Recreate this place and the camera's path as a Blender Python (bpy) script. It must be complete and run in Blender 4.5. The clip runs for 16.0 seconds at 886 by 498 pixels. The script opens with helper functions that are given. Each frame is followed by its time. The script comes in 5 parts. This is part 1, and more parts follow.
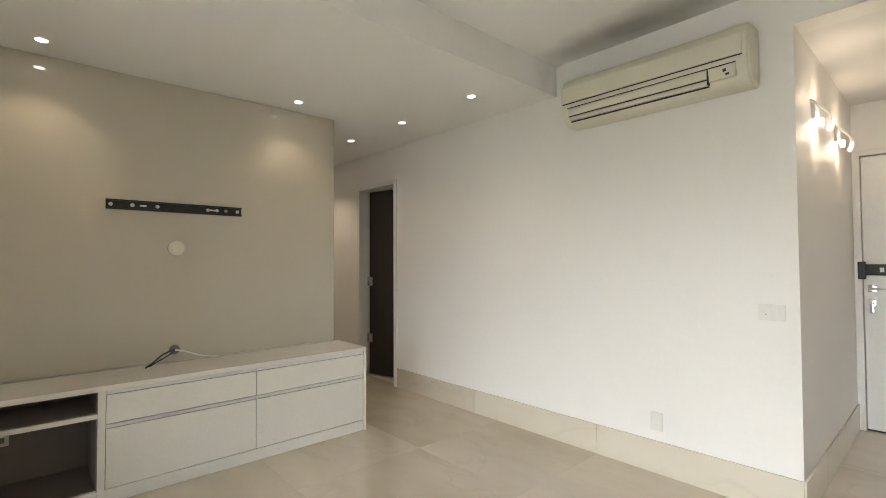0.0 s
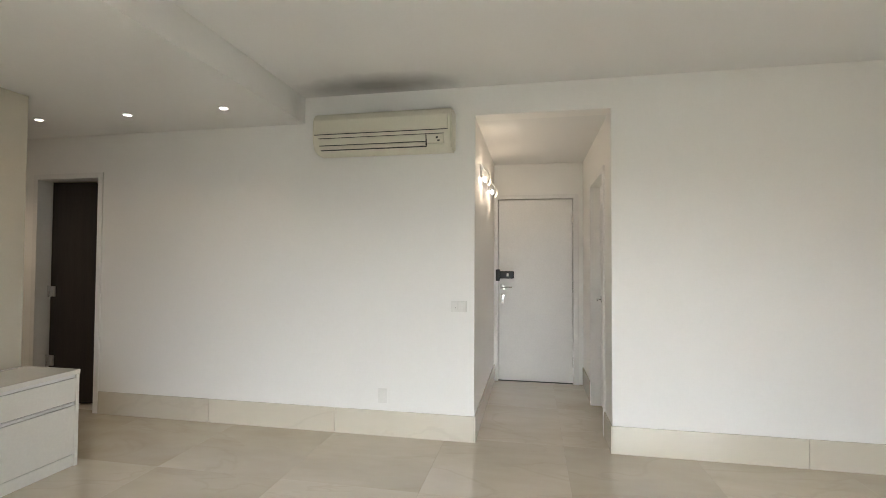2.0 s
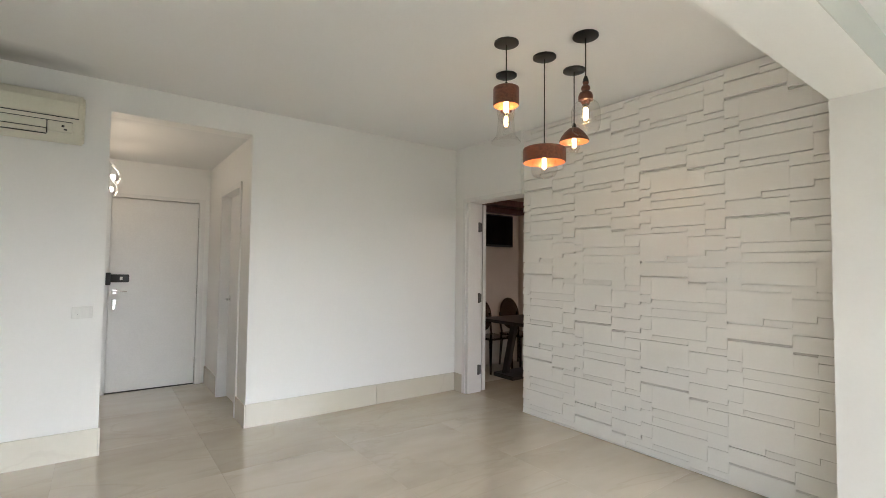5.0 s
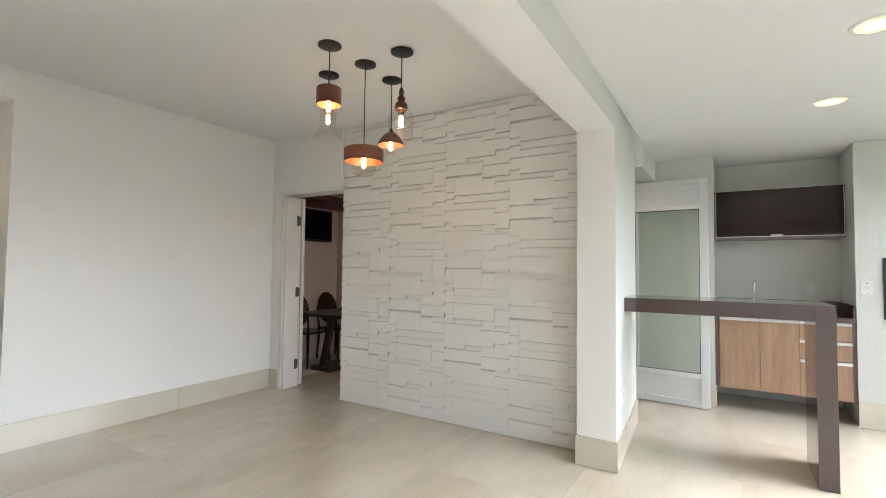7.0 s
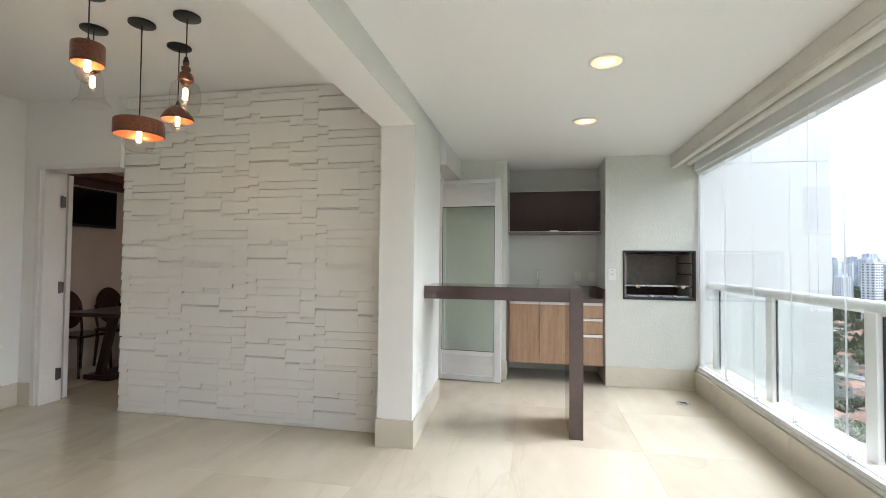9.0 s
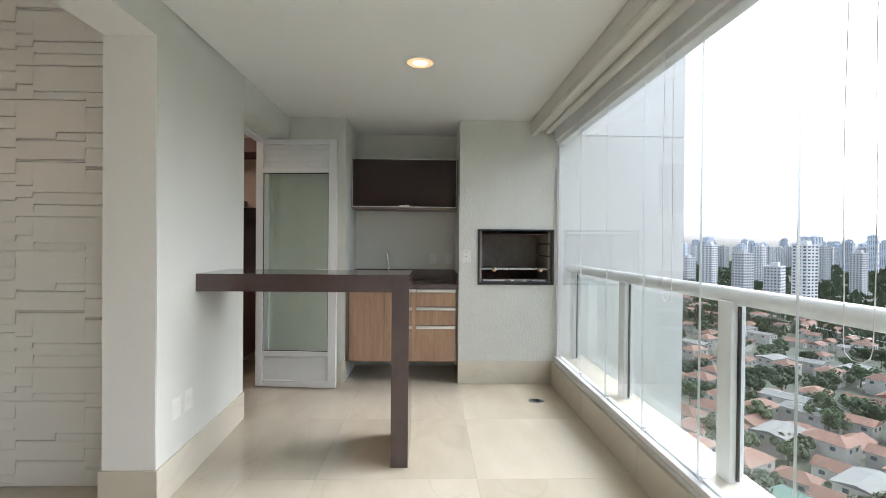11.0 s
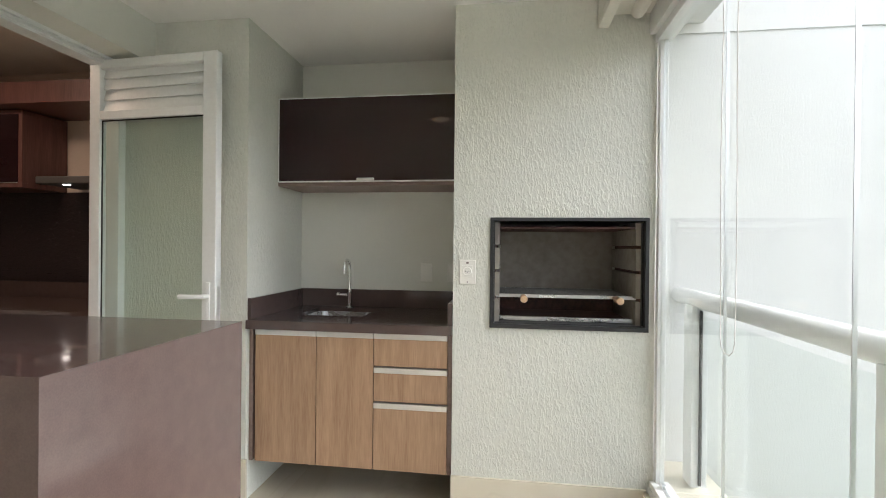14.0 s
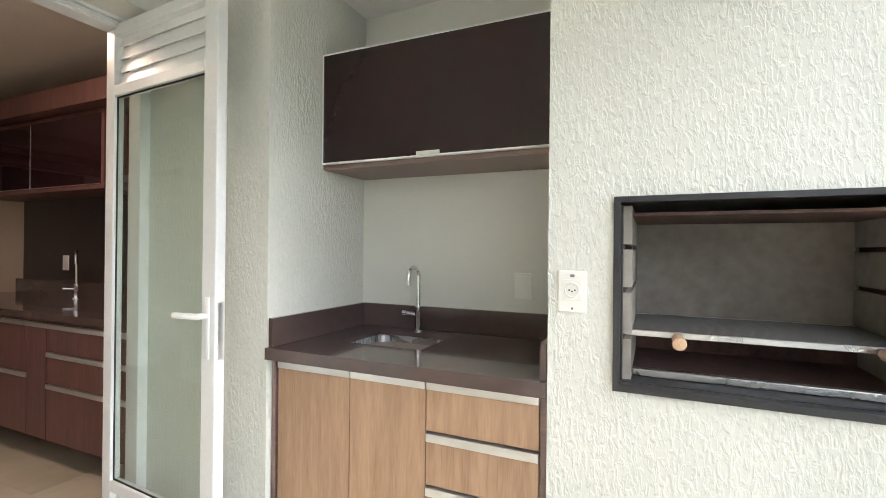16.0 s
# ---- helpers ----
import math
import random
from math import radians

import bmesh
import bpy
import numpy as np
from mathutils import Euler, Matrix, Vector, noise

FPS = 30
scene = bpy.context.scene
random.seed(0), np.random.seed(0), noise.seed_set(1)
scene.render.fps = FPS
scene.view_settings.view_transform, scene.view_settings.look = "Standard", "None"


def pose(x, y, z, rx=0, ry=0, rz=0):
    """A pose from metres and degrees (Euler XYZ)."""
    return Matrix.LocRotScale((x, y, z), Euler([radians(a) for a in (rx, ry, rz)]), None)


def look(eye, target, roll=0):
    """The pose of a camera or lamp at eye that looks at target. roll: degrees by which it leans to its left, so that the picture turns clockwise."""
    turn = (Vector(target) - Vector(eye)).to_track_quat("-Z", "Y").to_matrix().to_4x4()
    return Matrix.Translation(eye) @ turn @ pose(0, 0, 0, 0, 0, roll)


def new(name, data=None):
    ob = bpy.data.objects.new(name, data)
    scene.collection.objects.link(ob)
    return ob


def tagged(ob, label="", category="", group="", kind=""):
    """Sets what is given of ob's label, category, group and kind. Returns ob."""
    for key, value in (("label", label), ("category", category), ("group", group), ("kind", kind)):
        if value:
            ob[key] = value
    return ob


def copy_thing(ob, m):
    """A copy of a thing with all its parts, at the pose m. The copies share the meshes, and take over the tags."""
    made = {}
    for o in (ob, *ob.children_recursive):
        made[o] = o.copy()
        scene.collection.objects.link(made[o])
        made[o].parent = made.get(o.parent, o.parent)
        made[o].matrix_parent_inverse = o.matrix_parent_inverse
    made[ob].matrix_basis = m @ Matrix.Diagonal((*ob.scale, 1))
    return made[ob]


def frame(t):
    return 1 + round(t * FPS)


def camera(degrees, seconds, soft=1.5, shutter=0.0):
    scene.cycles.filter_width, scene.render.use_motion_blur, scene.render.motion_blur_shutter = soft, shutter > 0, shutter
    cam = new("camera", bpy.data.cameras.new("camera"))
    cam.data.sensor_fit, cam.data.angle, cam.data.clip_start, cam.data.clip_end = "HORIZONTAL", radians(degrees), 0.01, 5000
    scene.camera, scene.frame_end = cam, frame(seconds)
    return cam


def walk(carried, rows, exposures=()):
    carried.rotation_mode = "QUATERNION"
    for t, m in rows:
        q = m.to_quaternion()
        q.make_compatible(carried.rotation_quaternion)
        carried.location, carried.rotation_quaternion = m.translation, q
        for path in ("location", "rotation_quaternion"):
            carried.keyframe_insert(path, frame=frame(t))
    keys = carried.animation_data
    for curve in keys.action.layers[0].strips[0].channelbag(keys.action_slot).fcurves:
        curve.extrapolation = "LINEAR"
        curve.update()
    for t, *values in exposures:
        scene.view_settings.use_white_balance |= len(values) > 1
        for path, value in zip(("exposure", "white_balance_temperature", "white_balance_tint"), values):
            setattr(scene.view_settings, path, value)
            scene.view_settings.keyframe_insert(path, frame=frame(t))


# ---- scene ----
EXPOSURES = [(0.0, 2.9, 6200), (2.5, 2.6, 6000), (4.0, 2.55, 5950), (6.5, 2.6, 5850), (8.5, 2.35, 5850), (9.5, 2.1, 5900), (10.0, 1.85, 5900), (12.5, 1.85, 6150), (13.5, 2.1, 6300), (14.5, 2.35, 6250), (16.0, 2.88, 6150)]
cam = camera(87.3, 16.0, soft=0.9)
# seconds, x, y, z, yaw, pitch, roll
ROWS = [
    (0.0, 0.310, 0.435, 1.310, -42.17, 1.53, -0.23),
    (0.5, 0.173, 0.414, 1.315, -50.21, 1.47, -0.25),
    (1.0, 0.009, 0.440, 1.337, -59.85, 1.34, -0.07),
    (1.5, -0.170, 0.483, 1.366, -70.10, 1.35, 0.12),
    (2.0, -0.341, 0.535, 1.382, -79.18, 1.57, 0.27),
    (2.5, -0.489, 0.600, 1.396, -87.99, 1.65, 0.45),
    (3.0, -0.624, 0.673, 1.400, -96.90, 1.88, 0.50),
    (3.5, -0.734, 0.761, 1.405, -106.29, 1.98, 0.58),
    (4.0, -0.844, 0.848, 1.400, -113.56, 2.16, 0.63),
    (6.5, -1.106, 1.140, 1.347, -143.57, 2.37, 0.63),
    (7.0, -1.137, 1.160, 1.339, -148.57, 2.31, 0.61),
    (7.5, -1.167, 1.168, 1.335, -153.24, 2.16, 0.60),
    (8.0, -1.207, 1.170, 1.333, -157.95, 1.95, 0.59),
    (8.5, -1.267, 1.158, 1.331, -163.20, 1.76, 0.57),
    (9.0, -1.350, 1.103, 1.322, -168.76, 1.58, 0.53),
    (9.5, -1.452, 0.993, 1.315, -174.00, 1.14, 0.48),
    (10.0, -1.565, 0.822, 1.308, -178.03, 0.54, 0.45),
    (12.5, -2.173, -1.039, 1.312, -182.59, -1.12, 0.60),
    (13.0, -2.245, -1.375, 1.315, -181.10, -0.95, 0.60),
    (13.5, -2.306, -1.676, 1.318, -176.81, -0.70, 0.60),
    (14.0, -2.351, -1.962, 1.318, -172.32, -0.20, 0.57),
    (14.5, -2.385, -2.220, 1.319, -167.60, -0.06, 0.56),
    (15.0, -2.404, -2.446, 1.320, -162.75, -0.03, 0.55),
    (15.5, -2.397, -2.654, 1.317, -158.60, -0.02, 0.56),
    (16.0, -2.374, -2.852, 1.313, -155.73, 0.15, 0.58),
]
walk(cam, [(t, pose(x, y, z, 90 + pitch, 0, yaw) @ pose(0, 0, 0, 0, 0, roll)) for t, x, y, z, yaw, pitch, roll in ROWS],
     [(t, stops, kelvin, 15) for t, stops, kelvin in EXPOSURES])

# ---------------------------------------------------------------- light
world = bpy.data.worlds.new("sky")
scene.world = world
world.use_nodes = True
wn, wl = world.node_tree.nodes, world.node_tree.links
sky = wn.new("ShaderNodeTexSky")
sky.sky_type, sky.sun_disc = "NISHITA", False
sky.sun_elevation, sky.sun_rotation = radians(44), radians(256)
sky.dust_density, sky.air_density, sky.ozone_density = 4.0, 1.1, 1.0
pale = wn.new("ShaderNodeHueSaturation")
pale.inputs["Saturation"].default_value = 0.2
wl.new(sky.outputs[0], pale.inputs["Color"])
wl.new(pale.outputs[0], wn["Background"].inputs[0])
wn["Background"].inputs[1].default_value = 0.15


def lamp(name, kind, place, watts, colour, size=0.05, target=None, cone=100, blend=0.6):
    data = bpy.data.lights.new(name, kind)
    data.energy, data.color = watts, colour
    if kind == "SUN":
        data.angle = radians(size)
    elif kind == "AREA":
        data.size = size
    else:
        data.shadow_soft_size = size
    if kind == "SPOT":
        data.spot_size, data.spot_blend = radians(cone), blend
    ob = new(name, data)
    ob.matrix_world = look(place, target or (place[0] + 0.001, place[1], place[2] - 1))
    return ob


lamp("sun", "SUN", (-70, -17, 70), 0.2, (1.0, 0.96, 0.9), 60, (0, 0, 0))
WARM = (1.0, 0.78, 0.52)

# ---------------------------------------------------------------- materials


def material(name, colour, rough=0.5, metal=0.0, dark=None, grain=6.0, fine=60.0, bump=0.0, bump_scale=80.0, stretch=(1, 1, 1),
             coat=0.0, spread=0.0, mixing=0.5, detail=6.0, rough_var=0.08, spec=0.5):
    """A painted or solid surface: two scales of colour, roughness that varies, fine relief."""
    m = bpy.data.materials.new(name)
    m.use_nodes = True
    n, l = m.node_tree.nodes, m.node_tree.links
    b = n["Principled BSDF"]
    tc, mp = n.new("ShaderNodeTexCoord"), n.new("ShaderNodeMapping")
    l.new(tc.outputs["Object"], mp.inputs[0])
    mp.inputs["Scale"].default_value = stretch
    info = n.new("ShaderNodeObjectInfo")
    off = n.new("ShaderNodeVectorMath")
    off.operation = "SCALE"
    off.inputs[0].default_value = (37.0, 53.0, 29.0)
    l.new(info.outputs["Random"], off.inputs["Scale"])
    l.new(off.outputs[0], mp.inputs["Location"])
    big, small = n.new("ShaderNodeTexNoise"), n.new("ShaderNodeTexNoise")
    for tex, scale in ((big, grain), (small, fine)):
        tex.inputs["Scale"].default_value, tex.inputs["Detail"].default_value = scale, detail
        l.new(mp.outputs[0], tex.inputs["Vector"])
    mix = n.new("ShaderNodeMix")
    mix.data_type = "FLOAT"
    mix.inputs[0].default_value = mixing
    l.new(big.outputs[0], mix.inputs[2])
    l.new(small.outputs[0], mix.inputs[3])
    ramp = n.new("ShaderNodeValToRGB")
    d = dark or tuple(c * 0.93 for c in colour)
    ramp.color_ramp.elements[0].position, ramp.color_ramp.elements[1].position = 0.35, 0.65
    ramp.color_ramp.elements[0].color, ramp.color_ramp.elements[1].color = (*d, 1), (*colour, 1)
    l.new(mix.outputs[0], ramp.inputs[0])
    out = ramp.outputs[0]
    if spread:
        hue = n.new("ShaderNodeHueSaturation")
        scale = n.new("ShaderNodeMapRange")
        scale.inputs["To Min"].default_value, scale.inputs["To Max"].default_value = 1 - spread, 1 + spread
        l.new(info.outputs["Random"], scale.inputs[0])
        l.new(scale.outputs[0], hue.inputs["Value"])
        l.new(out, hue.inputs["Color"])
        out = hue.outputs[0]
    l.new(out, b.inputs["Base Color"])
    rr = n.new("ShaderNodeMapRange")
    rr.inputs["To Min"].default_value, rr.inputs["To Max"].default_value = max(0.02, rough - rough_var), min(1, rough + rough_var)
    l.new(big.outputs[0], rr.inputs[0])
    l.new(rr.outputs[0], b.inputs["Roughness"])
    b.inputs["Metallic"].default_value = metal
    b.inputs["Coat Weight"].default_value = coat
    b.inputs["Specular IOR Level"].default_value = spec
    if bump:
        bt, bn = n.new("ShaderNodeTexNoise"), n.new("ShaderNodeBump")
        bt.inputs["Scale"].default_value, bt.inputs["Detail"].default_value = bump_scale, 3
        l.new(mp.outputs[0], bt.inputs["Vector"])
        bn.inputs["Strength"].default_value, bn.inputs["Distance"].default_value = bump, 0.004
        l.new(bt.outputs[0], bn.inputs["Height"])
        l.new(bn.outputs[0], b.inputs["Normal"])
    return m


def glow(name, colour, strength):
    m = bpy.data.materials.new(name)
    m.use_nodes = True
    b = m.node_tree.nodes["Principled BSDF"]
    b.inputs["Base Color"].default_value = (*colour, 1)
    b.inputs["Emission Color"].default_value = (*colour, 1)
    b.inputs["Emission Strength"].default_value = strength
    return m


def glass(name, colour=(1, 1, 1), rough=0.0):
    """Clear sheet glass: mostly see-through, with a mirror sheen at grazing angles."""
    m = bpy.data.materials.new(name)
    m.use_nodes = True
    n, l = m.node_tree.nodes, m.node_tree.links
    n.remove(n["Principled BSDF"])
    clear, shine, mix = n.new("ShaderNodeBsdfTransparent"), n.new("ShaderNodeBsdfGlossy"), n.new("ShaderNodeMixShader")
    facing, power, gain = n.new("ShaderNodeLayerWeight"), n.new("ShaderNodeMath"), n.new("ShaderNodeMath")
    clear.inputs[0].default_value = (*colour, 1)
    shine.inputs["Roughness"].default_value = rough
    power.operation, power.inputs[1].default_value = "POWER", 4.5
    gain.operation, gain.inputs[1].default_value, gain.inputs[2].default_value = "MULTIPLY_ADD", 0.8, 0.025
    l.new(facing.outputs["Facing"], power.inputs[0])
    l.new(power.outputs[0], gain.inputs[0])
    l.new(gain.outputs[0], mix.inputs[0])
    l.new(clear.outputs[0], mix.inputs[1])
    l.new(shine.outputs[0], mix.inputs[2])
    l.new(mix.outputs[0], n["Material Output"].inputs[0])
    return m


def wood(name, light, dark, axis="z", rough=0.4, scale=1.0):
    s = {"z": (14, 14, 1.1), "x": (1.1, 14, 14), "y": (14, 1.1, 14)}[axis]
    return material(name, light, rough, dark=dark, grain=2.2 * scale, fine=11 * scale, stretch=s, bump=0.08, bump_scale=20, spread=0.06, mixing=0.45)


def stucco(name, colour, relief_strength=0.38):
    """Painted render with vertical worm-like trowel relief."""
    m = material(name, colour, 0.62, bump=0.0)
    n, l = m.node_tree.nodes, m.node_tree.links
    tc, mp, tex, bn, rp = (n.new("ShaderNode" + k) for k in ("TexCoord", "Mapping", "TexNoise", "Bump", "ValToRGB"))
    mp.inputs["Scale"].default_value = (1, 1, 0.38)
    l.new(tc.outputs["Object"], mp.inputs[0])
    l.new(mp.outputs[0], tex.inputs["Vector"])
    tex.inputs["Scale"].default_value, tex.inputs["Detail"].default_value, tex.inputs["Distortion"].default_value = 92, 2.0, 0.6
    rp.color_ramp.elements[0].position, rp.color_ramp.elements[1].position = 0.42, 0.62
    l.new(tex.outputs[0], rp.inputs[0])
    bn.inputs["Strength"].default_value, bn.inputs["Distance"].default_value = relief_strength, 0.005
    l.new(rp.outputs[0], bn.inputs["Height"])
    l.new(bn.outputs[0], n["Principled BSDF"].inputs["Normal"])
    return m


def marble_tile(name, pale, cloud, vein, rough):
    """Polished cream porcelain with soft drifting clouds and thin grey-brown veins."""
    m = material(name, pale, rough, dark=cloud, grain=1.0, fine=5, stretch=(1.3, 0.5, 1), spread=0.05, mixing=0.3, rough_var=0.03, coat=0.4)
    n, l = m.node_tree.nodes, m.node_tree.links
    b = n["Principled BSDF"]
    base = b.inputs["Base Color"].links[0].from_socket
    mp = next(k for k in n if k.type == "MAPPING")
    tex, rp, mix = n.new("ShaderNodeTexNoise"), n.new("ShaderNodeValToRGB"), n.new("ShaderNodeMix")
    tex.inputs["Scale"].default_value, tex.inputs["Detail"].default_value, tex.inputs["Distortion"].default_value = 0.9, 5, 1.4
    l.new(mp.outputs[0], tex.inputs["Vector"])
    e = rp.color_ramp.elements
    e[0].position, e[0].color, e[1].position, e[1].color = 0.485, (0, 0, 0, 1), 0.515, (0, 0, 0, 1)
    mid = e.new(0.5)
    mid.color = (0.16, 0.16, 0.16, 1)
    l.new(tex.outputs[0], rp.inputs[0])
    mix.data_type = "RGBA"
    l.new(rp.outputs[0], mix.inputs[0])
    l.new(base, mix.inputs[6])
    mix.inputs[7].default_value = (*vein, 1)
    l.new(mix.outputs[2], b.inputs["Base Color"])
    return m


PAINT = material("white_wall_paint", (0.84, 0.83, 0.80), 0.5, dark=(0.82, 0.81, 0.78), grain=1.5, bump=0.05, bump_scale=220)
CEIL = material("white_ceiling_paint", (0.80, 0.795, 0.775), 0.7, dark=(0.78, 0.775, 0.755), grain=1.2, bump=0.03, bump_scale=200)
CEILMAIN = material("white_ceiling_paint_with_dark_patch", (0.80, 0.795, 0.775), 0.7, dark=(0.78, 0.775, 0.755), grain=1.2, bump=0.03, bump_scale=200)


def dark_mark(m, centre, size, colour):
    """A soft-edged, noise-broken patch of another colour on the ceiling."""
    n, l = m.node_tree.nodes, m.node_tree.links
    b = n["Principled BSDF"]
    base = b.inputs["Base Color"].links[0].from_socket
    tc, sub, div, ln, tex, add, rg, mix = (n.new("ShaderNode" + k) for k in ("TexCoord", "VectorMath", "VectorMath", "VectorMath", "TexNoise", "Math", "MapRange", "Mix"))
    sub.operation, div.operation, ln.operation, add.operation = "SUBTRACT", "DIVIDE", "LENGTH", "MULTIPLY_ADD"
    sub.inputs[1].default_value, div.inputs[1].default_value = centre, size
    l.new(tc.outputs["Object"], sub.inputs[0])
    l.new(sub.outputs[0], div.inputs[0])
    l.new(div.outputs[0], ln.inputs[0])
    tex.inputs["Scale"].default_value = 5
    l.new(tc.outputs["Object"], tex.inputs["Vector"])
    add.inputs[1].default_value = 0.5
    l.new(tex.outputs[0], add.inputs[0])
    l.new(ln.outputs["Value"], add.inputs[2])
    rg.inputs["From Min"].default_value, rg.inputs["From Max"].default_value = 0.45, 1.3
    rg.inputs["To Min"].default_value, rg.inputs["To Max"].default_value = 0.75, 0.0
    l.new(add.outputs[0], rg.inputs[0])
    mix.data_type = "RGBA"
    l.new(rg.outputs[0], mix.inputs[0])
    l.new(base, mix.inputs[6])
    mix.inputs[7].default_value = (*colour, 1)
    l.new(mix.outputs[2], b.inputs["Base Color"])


# dark patch on the ceiling above the air conditioner
dark_mark(CEILMAIN, (3.08, 1.72, 2.75), (0.24, 0.75, 1.0), (0.22, 0.21, 0.20))
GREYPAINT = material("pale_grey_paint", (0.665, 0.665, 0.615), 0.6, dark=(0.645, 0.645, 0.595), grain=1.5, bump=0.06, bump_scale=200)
STUCCO = stucco("pale_textured_render", (0.68, 0.685, 0.63))
FIN = stucco("white_textured_render", (0.745, 0.745, 0.725), 0.12)
TRIM = material("white_satin_trim", (0.80, 0.79, 0.765), 0.35, grain=3)
PLASTER = material("white_plaster_relief", (0.84, 0.825, 0.785), 0.36, dark=(0.82, 0.805, 0.765), grain=3, bump=0.06, bump_scale=90)
TILE = marble_tile("cream_polished_porcelain", (0.63, 0.575, 0.465), (0.51, 0.45, 0.34), (0.38, 0.32, 0.22), 0.05)
SKIRT = marble_tile("cream_porcelain_skirting", (0.68, 0.635, 0.535), (0.62, 0.57, 0.465), (0.45, 0.40, 0.32), 0.22)
GROUT = material("tile_grout", (0.55, 0.50, 0.41), 0.8)
LACQ = material("white_lacquer", (0.76, 0.745, 0.69), 0.22, grain=2, coat=0.3)
PANEL = material("glossy_beige_panel", (0.53, 0.495, 0.405), 0.05, dark=(0.515, 0.48, 0.39), grain=0.8, coat=0.5, rough_var=0.03)
NICHE = material("taupe_cabinet_lining", (0.20, 0.17, 0.16), 0.5, grain=5)
BLACK = material("black_powder_coat", (0.018, 0.018, 0.018), 0.4, dark=(0.012, 0.012, 0.012))
PLASTIC = material("white_plastic", (0.78, 0.77, 0.73), 0.35, grain=4)
ACBODY = material("yellowed_white_plastic", (0.72, 0.69, 0.57), 0.38, grain=2)
DARKSLOT = material("dark_recess", (0.04, 0.04, 0.038), 0.7)
CHROME = material("polished_chrome", (0.80, 0.80, 0.80), 0.08, 1.0, rough_var=0.03)
GRATE = material("dull_oiled_steel", (0.16, 0.155, 0.15), 0.55, 0.8)
STEEL = material("brushed_steel", (0.55, 0.55, 0.55), 0.28, 1.0, stretch=(1, 30, 1), bump=0.03)
ALU = material("satin_aluminium", (0.72, 0.72, 0.71), 0.33, 0.85, stretch=(1, 1, 20))
WHITEALU = material("white_coated_aluminium", (0.78, 0.79, 0.785), 0.3, grain=3)
QUARTZ = material("brown_quartz", (0.092, 0.062, 0.056), 0.12, dark=(0.075, 0.050, 0.045), grain=30, fine=320, coat=0.3, rough_var=0.03)
DARKGLASS = material("dark_brown_back_painted_glass", (0.022, 0.009, 0.0105), 0.02, dark=(0.0215, 0.0088, 0.0102), rough_var=0.0, spec=0.42)
OAK = wood("brown_oak_laminate", (0.45, 0.295, 0.185), (0.31, 0.185, 0.11))
TAUPEWOOD = wood("taupe_wood_laminate", (0.24, 0.17, 0.145), (0.17, 0.115, 0.10), "x")
REDWOOD = wood("reddish_wood_laminate", (0.17, 0.078, 0.066), (0.095, 0.043, 0.038))
TURNED = wood("turned_reddish_wood", (0.24, 0.085, 0.045), (0.07, 0.022, 0.013), "x", 0.35, 2.5)
COPPER = material("copper_lining", (0.85, 0.36, 0.17), 0.35, 0.6)
DARKDOOR = wood("dark_wenge_veneer", (0.03, 0.022, 0.019), (0.018, 0.013, 0.011))
GRANITE = material("dark_granite", (0.03, 0.03, 0.031), 0.5, dark=(0.02, 0.02, 0.022), fine=260, mixing=0.8)
REFRACT = material("sooty_refractory_cement", (0.36, 0.33, 0.29), 0.9, dark=(0.25, 0.225, 0.195), grain=4, fine=25, bump=0.3, bump_scale=60)
SOOT = material("sooty_brick", (0.14, 0.07, 0.055), 0.85, dark=(0.05, 0.03, 0.028), grain=6)
PALEWOOD = wood("pale_turned_beech", (0.62, 0.42, 0.27), (0.50, 0.32, 0.19), "y")
FABRIC = material("cream_blind_fabric", (0.66, 0.64, 0.58), 0.85, bump=0.2, bump_scale=400)
CORD = material("white_cord", (0.75, 0.74, 0.70), 0.7)
SMOKE = glass("smoked_polycarbonate", (0.45, 0.39, 0.36), 0.02)
CLEAR = glass("clear_window_glass", (0.965, 0.985, 0.975))
PALEGLASS = glass("pale_green_door_glass", (0.90, 0.935, 0.905))
BULBGLASS = glass("clear_lamp_glass", (0.97, 0.96, 0.95))
FILAMENT = glow("warm_filament", (1.0, 0.66, 0.30), 4.5)
DOWNLIGHT = glow("warm_downlight_lens", (1.0, 0.93, 0.8), 3.5)
SPOTGLOW = glow("warm_reflector_lamp", (1.0, 0.66, 0.34), 0.2)
SPOTCORE = glow("reflector_lamp_core", (1.0, 0.85, 0.6), 0.35)
SCREEN = material("black_screen", (0.008, 0.008, 0.009), 0.12)
RUBBER = material("black_rubber", (0.02, 0.02, 0.02), 0.6)
KITCHENPAINT = material("warm_kitchen_paint", (0.62, 0.52, 0.44), 0.6)
MOSAIC = material("dark_split_stone", (0.035, 0.022, 0.022), 0.3, dark=(0.012, 0.008, 0.008), grain=20, fine=60, stretch=(1, 1, 6), bump=0.6, bump_scale=40)
WARMCEIL = material("kitchen_ceiling_paint", (0.74, 0.66, 0.58), 0.7)

# ---------------------------------------------------------------- mesh helpers


def box(bm, x0, x1, y0, y1, z0, z1, bevel=0.0, segments=2):
    m = Matrix.LocRotScale(((x0 + x1) / 2, (y0 + y1) / 2, (z0 + z1) / 2), None, (abs(x1 - x0), abs(y1 - y0), abs(z1 - z0)))
    made = bmesh.ops.create_cube(bm, size=1, matrix=m)["verts"]
    if bevel:
        edges = list({e for v in made for e in v.link_edges})
        bmesh.ops.bevel(bm, geom=edges, offset=bevel, segments=segments, affect="EDGES", profile=0.5)
    return bm


def boxes(*items, bevel=0.0):
    bm = bmesh.new()
    for it in items:
        box(bm, *it, bevel=bevel)
    return bm


